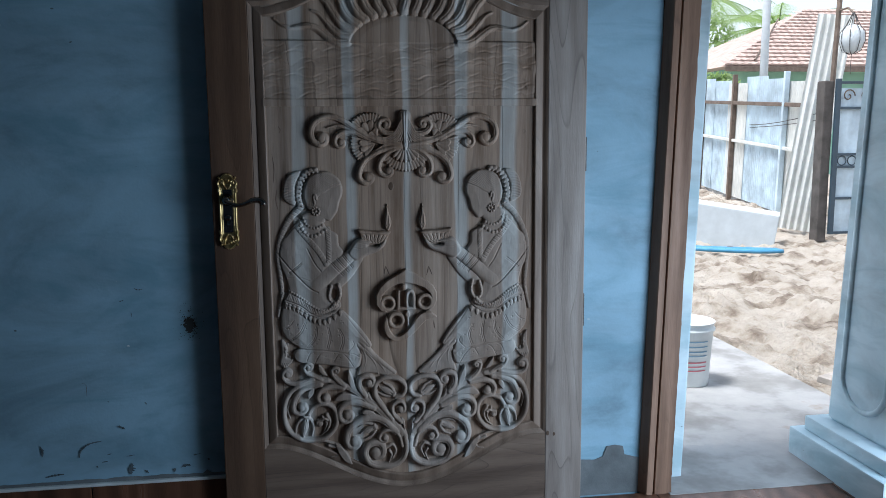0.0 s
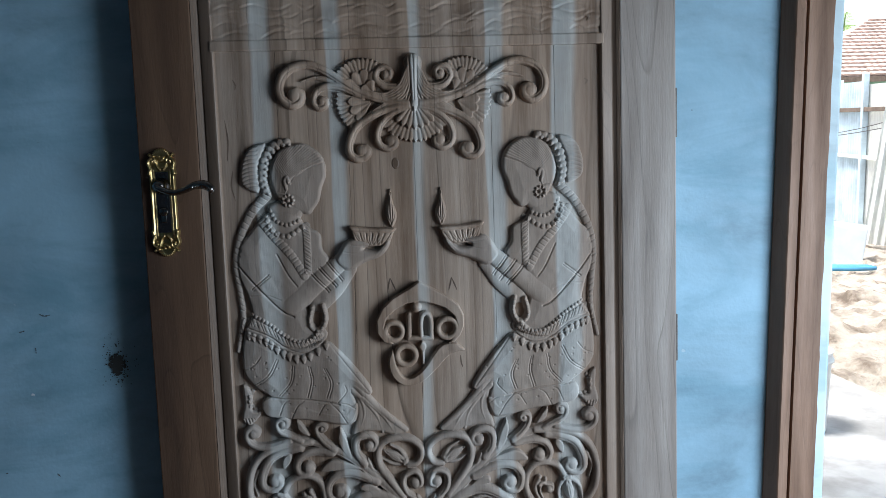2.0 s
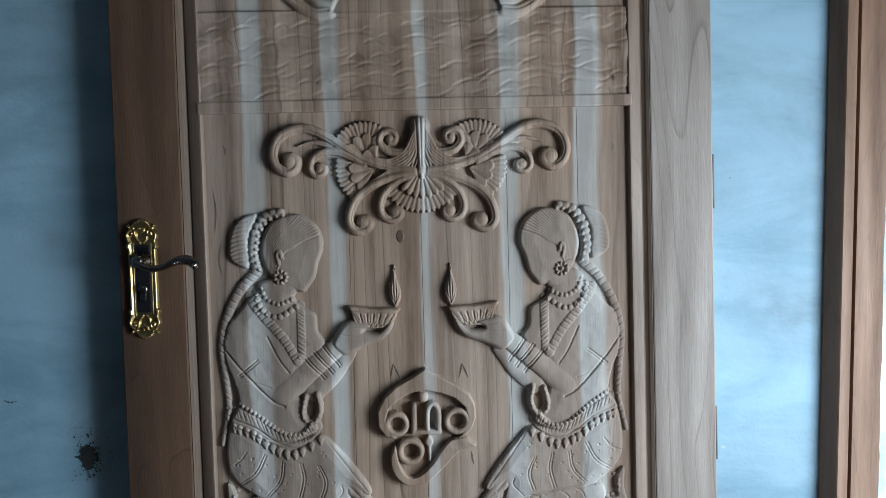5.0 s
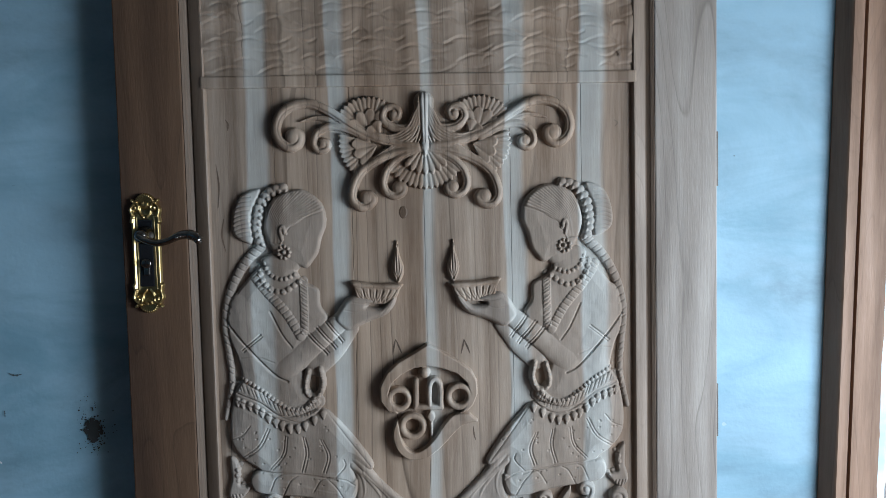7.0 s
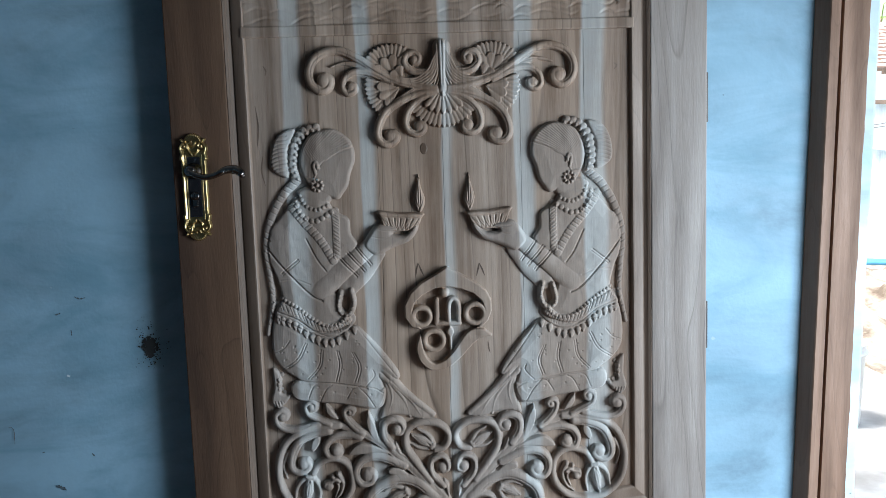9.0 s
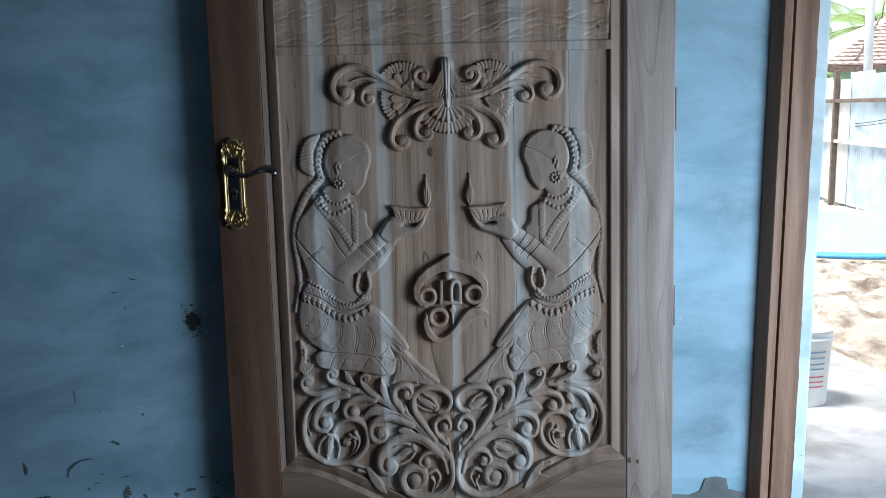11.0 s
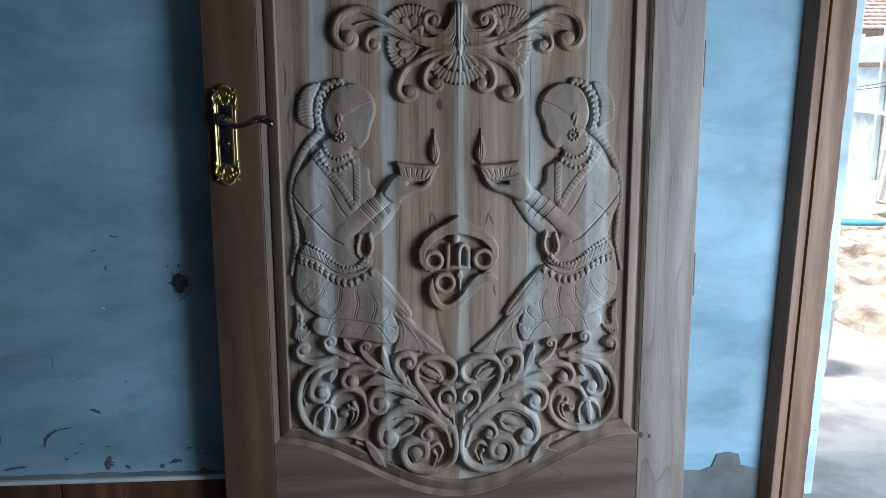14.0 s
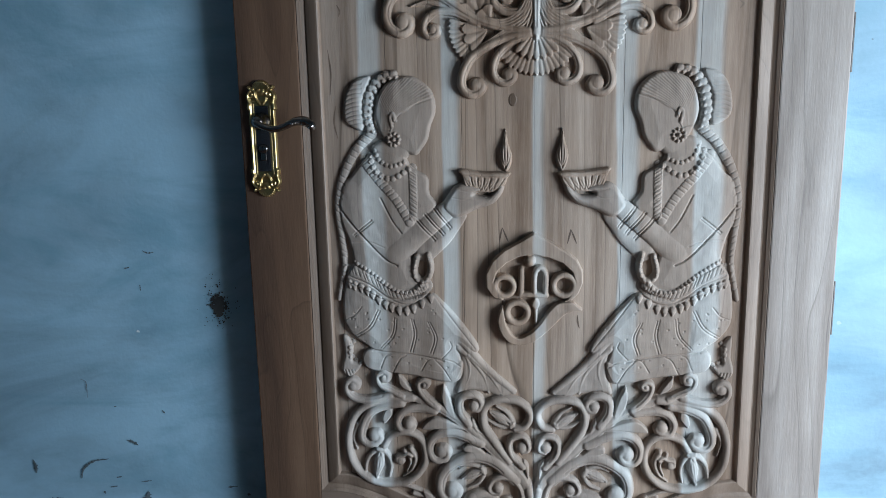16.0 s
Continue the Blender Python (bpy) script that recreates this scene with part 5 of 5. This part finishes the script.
plate.soften(1).mesh("plate", M_brass, lock, FACE, keep=-0.0012)
part("inlay", box(LX - 0.0125, LX + 0.0125, FACE - 0.0065, FACE - 0.004, LZ - 0.062, LZ + 0.058, 0.001), M_black, lock, "black enamel inlay")
cyl = part("cylinder", lathe([(0.0085, 0), (0.0085, 0.005), (0.007, 0.0062)], 24, m=pose(LX, FACE - 0.006, LZ - 0.020, 90, 0, 0)), M_chrome, lock, "steel key cylinder", True)
part("cylinder_body", box(LX - 0.005, LX + 0.005, FACE - 0.0105, FACE - 0.005, LZ - 0.042, LZ - 0.024, 0.002), M_chrome, lock)
part("key_slot", box(LX - 0.0008, LX + 0.0008, FACE - 0.0126, FACE - 0.010, LZ - 0.026, LZ - 0.015), M_black, cyl)
part("rose", lathe([(0.0165, 0), (0.0165, 0.004), (0.013, 0.008), (0.010, 0.024), (0.011, 0.03), (0.006, 0.034)], 28, m=pose(LX, FACE - 0.006, LZ + 0.030, 90, 0, 0)), M_chrome, lock, "", True)
lev = [(LX - 0.004, FACE - 0.036, LZ + 0.030), (LX + 0.012, FACE - 0.040, LZ + 0.022), (LX + 0.030, FACE - 0.042, LZ + 0.017), (LX + 0.050, FACE - 0.042, LZ + 0.021), (LX + 0.072, FACE - 0.043, LZ + 0.030), (LX + 0.090, FACE - 0.043, LZ + 0.030), (LX + 0.102, FACE - 0.043, LZ + 0.022), (LX + 0.099, FACE - 0.043, LZ + 0.016)]
lb = bmesh.new()
lc = catmull(lev, 8)
tube(lc[:36].tolist(), 0.0062, 12, lb)
tube(lc[22:40].tolist(), 0.0055, 12, lb, taper=1.65)
tube(lc[38:].tolist(), 0.0092, 12, lb, taper=0.75)
lever = part("lever", lb, M_chrome, lock, "curved dark nickel lever with leaf ornament", True)
for k in range(9):
    q = lc[int(30 + k * 2.2)]
    part("ornament", lathe([(0.0008, -0.0035), (0.003, -0.002), (0.0036, 0), (0.003, 0.002), (0.0008, 0.0035)], 10, m=Matrix.Translation((q[0], q[1] - 0.005, q[2] - 0.002))), M_chrome, lever, "", True)

# ---- porch ----
PZ = 0.0
porch = structure("porch", box(0.3, 1.95, OUT + 0.013, 2.2, -0.5, PZ, 0.01), M_porch, "grey smeared cement porch slab", "pavement")

pillar = thing("porch_pillar", "pale blue painted porch pillar on a stepped plinth", "pillar")
PX, PY = 1.41, 0.27
part("plinth", box(PX, PX + 0.5, PY - 0.5, PY, PZ - 0.02, PZ + 0.10, 0.006), M_pale, pillar)
part("step", box(PX + 0.035, PX + 0.465, PY - 0.465, PY - 0.035, PZ + 0.10, PZ + 0.15, 0.006), M_pale, pillar)
sh = bmesh.new()
vs = []
for z, k in ((PZ + 0.15, 0.0), (0.9, 0.026), (2.6, 0.086)):
    vs.append([sh.verts.new(p) for p in ((PX + 0.094 + k, PY - 0.43 + k, z), (PX + 0.47 - k, PY - 0.43 + k, z), (PX + 0.47 - k, PY - 0.07 - k * 0.5, z), (PX + 0.094 + k, PY - 0.07 - k * 0.5, z))])
for a, b in zip(vs, vs[1:]):
    for j in range(4):
        sh.faces.new((a[j], a[(j + 1) % 4], b[(j + 1) % 4], b[j]))
sh.faces.new(vs[0][::-1]), sh.faces.new(vs[-1])
bmesh.ops.bevel(sh, geom=[e for e in sh.edges], offset=0.012, segments=2, affect="EDGES")
part("shaft", sh, M_pale, pillar)

bead_pts = [(PX + 0.164, PY - 0.34, 2.2)]
bead_pts += [(PX + 0.098, PY - 0.25 - 0.11 * math.cos(a), 0.34 - 0.11 * math.sin(a)) for a in np.linspace(0, math.pi, 14)]
bead_pts += [(PX + 0.164, PY - 0.15, 2.2)]
part("panel_bead", tube(bead_pts, 0.010, 8), M_pale, pillar, "raised bead of an arched panel", True)

bucket = thing("paint_bucket", "used white plastic paint bucket with printed bands", "bucket", at=Matrix.Translation((1.412, 1.12, PZ)) @ Matrix.Diagonal((0.77, 0.77, 0.78, 1)))
part("body", lathe([(0.125, 0), (0.128, 0.01), (0.148, 0.33), (0.158, 0.332), (0.158, 0.345), (0.150, 0.347), (0.152, 0.375), (0.157, 0.377), (0.157, 0.383), (0.146, 0.383), (0.122, 0.012), (0.02, 0.012)], 40), M_bucket, bucket, "", True)
for z, mat in ((0.10, M_label_red), (0.125, M_label_red), (0.15, M_label_red), (0.19, M_label_blue), (0.215, M_label_blue), (0.245, M_label_blue), (0.275, M_label_blue)):
    r = 0.1275 + 0.0625 * z + 0.0012
    bm = bmesh.new()
    rows = []
    for i in range(22):
        a = radians(150 + i * 7)
        rows.append([bm.verts.new(((r + dz * 0.0625) * math.cos(a), (r + dz * 0.0625) * math.sin(a), z + dz)) for dz in (0, 0.008)])
    for a, b in zip(rows, rows[1:]):
        bm.faces.new((a[0], b[0], b[1], a[1]))
    part("printed_bar", bm, mat, bucket, "printed bar")

# ---- yard ----
ground_bm = bmesh.new()
NX, NY = 200, 230
gv = []
for j in range(NY + 1):
    row = []
    for i in range(NX + 1):
        x, y = 1.6 + 12.0 * (i / NX) ** 1.7, 0.2 + 16.0 * (j / NY) ** 1.6
        near = max(0.0, min(1.0, (x - 1.9) / 0.35)) if y < 2.3 else 1.0
        h = 0.06 * noise.fractal(Vector((x * 0.9, y * 0.9, 3.1)), 0.9, 2.1, 5)
        lump = noise.noise(Vector((x * 2.6, y * 2.6, 0)))
        h += 0.13 * max(0, lump) + 0.045 * abs(noise.noise(Vector((x * 17, y * 17, 4)))) + 0.05 * max(0, noise.noise(Vector((x * 8.5, y * 8.5, 7)))) + 0.07 * abs(noise.noise(Vector((x * 5, y * 5, 2)))) + 0.022 * noise.noise(Vector((x * 13, y * 13, 5))) - 0.06
        row.append(ground_bm.verts.new((x, y, -0.13 + h * near + 0.035 * max(0, y - 6.5))))
    gv.append(row)
for j in range(NY):
    for i in range(NX):
        ground_bm.faces.new((gv[j][i], gv[j][i + 1], gv[j + 1][i + 1], gv[j + 1][i]))
far = [ground_bm.verts.new(p) for p in ((-300, -300, -0.45), (300, -300, -0.45), (300, 300, -0.45), (-300, 300, -0.45))]
ground_bm.faces.new(far)
tagged(part("ground", ground_bm, M_sand, smooth=True), "loose raw sand and dug earth", "ground", kind="structure")

trough = thing("cement_trough", "long pale cement water trough on the sand", "trough", at=pose(4.9, 6.3, -0.16, 0, 8, -31))
part("body", box(-1.9, 0, 0, 0.55, -0.25, 0.38, 0.012), M_pole, trough)

hoses = thing("blue_pipe_coil", "blue plastic pipes lying on sand", "pipe")
for k in range(3):
    pts = catmull([(3.3, 6.3 - 0.08 * k, -0.06), (3.8, 5.98 - 0.09 * k, -0.08), (4.3, 5.80 - 0.10 * k, -0.09), (4.62, 5.76 - 0.06 * k, -0.10)], 8)
    part("pipe", tube([tuple(p) for p in pts], 0.022, 8), M_hose, hoses, "", True)

stick = thing("timber_offcut", "grey timber offcut lying in the sand", "plank", at=pose(2.12, 1.12, -0.05, 4, 3, 30))
part("plank", box(0, 0.5, -0.04, 0.04, 0, 0.03, 0.004), M_greywood, stick)


def corrugated(width, height, pitch=0.076, depth=0.018, cols=8):
    bm = bmesh.new()
    n = max(8, int(width / pitch * cols))
    rows = []
    for i in range(n + 1):
        x = width * i / n
        y = depth * math.sin(2 * math.pi * x / pitch)
        rows.append([bm.verts.new((x, y, 0)), bm.verts.new((x, y, height)), bm.verts.new((x, y + 0.002, height)), bm.verts.new((x, y + 0.002, 0))])
    for a, b in zip(rows, rows[1:]):
        for j in range(4):
            bm.faces.new((a[j], b[j], b[(j + 1) % 4], a[(j + 1) % 4]))
    return bm


FA, FB = Vector((6.55, 8.3)), Vector((7.25, 13.2))
fdir = (FB - FA).normalized()
fyaw = math.degrees(math.atan2(fdir.y, fdir.x))
fence = thing("sheet_fence", "weathered corrugated zinc fence on timber posts", "fence", at=pose(FA.x, FA.y, -0.06, 0, -3.2, fyaw))
L = (FB - FA).length
n_sheet = 6
for i in range(n_sheet):
    s = corrugated(L / n_sheet + 0.03, 2.0 + 0.05 * ((i * 7) % 3))
    bmesh.ops.translate(s, verts=s.verts, vec=(i * L / n_sheet, 0.012 * (i % 2), -0.03))
    part("sheet", s, M_zinc if i % 3 else M_zinc_pale, fence)
for d, mat in ((0.75, M_zinc), (2.9, M_post), (4.6, M_post)):
    part("post", box(d, d + 0.07, 0.035, 0.11, -0.1, 2.12, 0.006), mat, fence)
part("rail", box(0, L, 0.04, 0.10, 1.60, 1.66, 0.008), M_post, fence)
part("rail", box(0, L, 0.04, 0.09, 0.95, 1.0, 0.008), M_zinc_pale, fence, "pale weathered rail")

lean = thing("leaning_sheet", "tall pale corrugated sheet leaning on a post", "metal sheet", at=pose(5.72, 7.62, -0.08, 0, 7.5, -32))
part("sheet", corrugated(0.43, 2.8, 0.085, 0.02), M_zinc_pale, lean)

gate = thing("yard_gate", "grey sheet-metal gate in a dark blue frame", "gate", at=pose(5.79, 6.6, -0.05, 0, 0, 0))
part("gate_post", box(-0.155, -0.035, -0.0, 0.16, -0.1, 1.84, 0.015), M_oldpost, gate, "weathered dark gate post")
part("panel", corrugated(1.5, 1.75, 0.2, 0.008), M_zinc, gate)
for x in (0.0, 1.5):
    part("upright", box(x - 0.03, x + 0.03, -0.05, -0.012, 0.0, 1.86, 0.004), M_gate_paint, gate)
for z in (0.0, 0.42, 0.80, 0.95, 1.50, 1.80):
    part("crossbar", box(0.031, 1.469, -0.045, -0.012, z, z + 0.03, 0.003), M_gate_paint, gate)
for i in range(11):
    c = [(0.10 + i * 0.13 + 0.055 * math.cos(a), -0.03, 0.89 + 0.055 * math.sin(a)) for a in np.linspace(0, 6.283, 15)]
    part("ring", tube(c, 0.007, 6), M_gate_paint, gate, "", True)
for i in range(6):
    c = [(0.14 + i * 0.23 + 0.085 * math.cos(a) * (1 - a / 9), -0.03, 1.66 + 0.085 * math.sin(a) * (1 - a / 9)) for a in np.linspace(0, 7.5, 18)]
    part("scroll", tube(c, 0.008, 6), M_post, gate, "rusty scroll", True)

house = thing("neighbour_house", "low green house with a red clay-tiled roof", "house")
HX0, HX1, HY0, HY1, HZ, RZ = 11.9, 33.0, 21.3, 30.3, 3.3, 5.75
HYR = 25.8
part("wall", box(HX0 + 0.6, HX1 - 0.6, HY0 + 0.7, HY1 - 0.7, -0.3, HZ + 0.1), M_green, house)
rb = bmesh.new()
c = [rb.verts.new(p) for p in ((HX0, HY0, HZ), (HX1, HY0, HZ), (HX1, HY1, HZ), (HX0, HY1, HZ), (HX0 + 5.4, HYR, RZ), (HX1 - 5.4, HYR, RZ))]
for f in ((0, 1, 5, 4), (1, 2, 5), (2, 3, 4, 5), (3, 0, 4), (0, 3, 2, 1)):
    rb.faces.new([c[i] for i in f])
roof = part("roof", rb, M_clay, house, "weathered red clay tiles")
part("fascia", box(HX0, HX1, HY0 - 0.06, HY0 - 0.01, HZ - 0.16, HZ - 0.01), M_post, house)
# courses of tiles on the slope that faces the yard
ang = math.atan2(RZ - HZ, HYR - HY0)
courses = bmesh.new()
rt = random.Random(6)
for r in range(17):
    f0 = r / 17
    y, z = HY0 + (HYR - HY0) * f0, HZ + (RZ - HZ) * f0
    x0, x1 = HX0 + 5.4 * f0, min(HX1 - 5.4 * f0, 24.5)
    k = int((x1 - x0) / 0.24)
    for i in range(k):
        x = x0 + 0.24 * i
        m = Matrix.Translation((x, y, z + 0.03)) @ Matrix.Rotation(ang - 0.10 + rt.uniform(-0.03, 0.03), 4, "X")
        q = [courses.verts.new(m @ Vector(p)) for p in ((0, 0, 0.05), (0.12, 0, 0.066), (0.235, 0, 0.05), (0.235, 0.36, 0.03), (0.12, 0.36, 0.042), (0, 0.36, 0.03), (0, 0, 0.0), (0.23, 0, 0.0))]
        for fc in ((0, 1, 4, 5), (1, 2, 3, 4), (6, 7, 2, 1, 0)):
            courses.faces.new([q[a] for a in fc])
tagged(part("tiling", courses, M_clay, roof), kind="stuff")
for k in range(6):
    a = (13.0 + 2.2 * k, HY0 + 0.2, HZ + 0.22)
    b = (15.6 + 2.2 * k, HY0 + 3.4, HZ + 0.22 + 3.2 * math.tan(ang))
    part("batten", tube([a, b], 0.03, 6), M_post, house, "bamboo pole laid over the tiles")

pole = thing("utility_pole", "grey concrete utility pole behind the fence", "pole")
part("shaft", lathe([(0.09, -0.3), (0.075, 7.5)], 14, m=Matrix.Translation((9.0, 13.9, 0))), M_pole, pole, "", True)

lantern = thing("hanging_pot", "white net-wrapped pot hanging from a stake", "pot")
part("stake", tube([(5.80, 6.74, 0.0), (5.82, 6.75, 1.5), (5.87, 6.76, 2.75)], 0.03, 8), M_post, lantern)
part("arm", tube([(5.86, 6.72, 2.62), (5.86, 6.58, 2.63), (5.84, 6.44, 2.55)], 0.012, 6), M_post, lantern)
part("pot", lathe([(0.02, -0.17), (0.09, -0.14), (0.135, -0.03), (0.125, 0.07), (0.07, 0.14), (0.03, 0.155)], 20, m=Matrix.Translation((5.84, 6.44, 2.26))), M_pole, lantern, "", True)
for k in range(8):
    a = k * 0.7854
    part("cord", tube([(5.84 + r * math.cos(a), 6.44 + r * math.sin(a), z) for r, z in ((0.03, 2.08), (0.10, 2.115), (0.142, 2.23), (0.132, 2.335), (0.075, 2.41), (0.01, 2.55))], 0.004, 5), M_wire, lantern)
part("cord", tube([(5.84, 6.44, 2.09), (5.84, 6.44, 1.85)], 0.004, 5), M_wire, lantern)

for k, (z, sag) in enumerate(((1.45, 0.12), (1.35, 0.06))):
    w = thing("fence_wire", "thin wire strung along the fence", "wire")
    pts = [(5.9 + 1.6 * f, 6.9 + 6.0 * f, z - sag * math.sin(math.pi * f)) for f in np.linspace(0, 1, 10)]
    part("strand", tube(pts, 0.006, 5), M_wire, w)


def palm(base, height, spread, fronds, seed):
    rng = random.Random(seed)
    t = thing("coconut_palm", "coconut palm with long arching fronds", "palm tree")
    x, y = base
    part("trunk", tube([(x, y, -0.3), (x + 0.2, y, height * 0.5), (x + 0.5, y + 0.1, height)], 0.2, 10, taper=0.6), M_post, t, "", True)
    cx, cy, cz = x + 0.5, y + 0.1, height
    for k in range(fronds):
        a, up = 6.283 * k / fronds + rng.uniform(-0.2, 0.2), rng.uniform(-0.2, 0.9)
        bm = bmesh.new()
        rib = []
        for i in range(13):
            f = i / 12
            d = spread * f
            rib.append(Vector((cx + math.cos(a) * d, cy + math.sin(a) * d, cz + up * d * 0.8 - 0.28 * d * d * 0.55)))
        tube([tuple(p) for p in rib], 0.03, 5, bm, taper=0.2)
        side = Vector((-math.sin(a), math.cos(a), 0))
        for i in range(48):
            f = 0.08 + 0.9 * i / 48
            j = min(11, int(f * 12))
            p = rib[j].lerp(rib[j + 1], f * 12 - j)
            d = (rib[j + 1] - rib[j]).normalized()
            ln = 0.75 * math.sin(math.pi * min(1, f * 0.85 + 0.12)) * rng.uniform(0.8, 1.1)
            for s in (-1, 1):
                tip = p + (side * s * 0.85 + d * 0.5 + Vector((0, 0, -0.35))) * ln
                q = [bm.verts.new(v) for v in (p - d * 0.02, p + d * 0.025, tip)]
                bm.faces.new(q)
        part("frond", bm, M_leaf, t)


palm((18.0, 29.5), 5.6, 3.4, 20, 1)
palm((20.5, 30.5), 5.9, 3.6, 20, 2)
palm((17.0, 34.0), 7.6, 3.6, 16, 5)


def bush(x, y, z, r, count, seed):
    rng = random.Random(seed)
    t = thing("leafy_tree", "bright green leafy tree behind the fence", "tree")
    part("trunk", tube([(x, y, -0.3), (x + 0.1, y, z * 0.6), (x, y, z)], 0.12, 8, taper=0.5), M_post, t)
    bm = bmesh.new()
    for _ in range(count):
        d = Vector((rng.gauss(0, 1), rng.gauss(0, 1), rng.gauss(0, 0.8))).normalized() * r * rng.uniform(0.35, 1.05) ** 0.6
        p = Vector((x, y, z)) + d
        u = Vector((rng.gauss(0, 1), rng.gauss(0, 1), rng.gauss(0, 1))).normalized()
        v = u.orthogonal().normalized()
        s = rng.uniform(0.08, 0.17)
        bm.faces.new([bm.verts.new(q) for q in (p - u * s, p + v * s * 0.5, p + u * s, p - v * s * 0.5)])
    tagged(part("crown", bm, M_leaf, t), kind="stuff")


bush(8.55, 15.2, 2.05, 0.55, 1100, 3)
bush(15.4, 30.5, 5.2, 1.5, 1100, 4)
bush(13.4, 30.5, 4.6, 1.5, 1100, 7)

# floor tiles
for j in range(4):
    for i in range(9):
        x0, y0 = -3.4 + 0.6 * i, WALL - 0.012 - 0.6 * (j + 1)
        part("tile", box(x0 + 0.0015, min(x0 + 0.5985, EAST), y0 + 0.0015, y0 + 0.5985, -0.008, 0.0, 0.001), M_tile, floor)
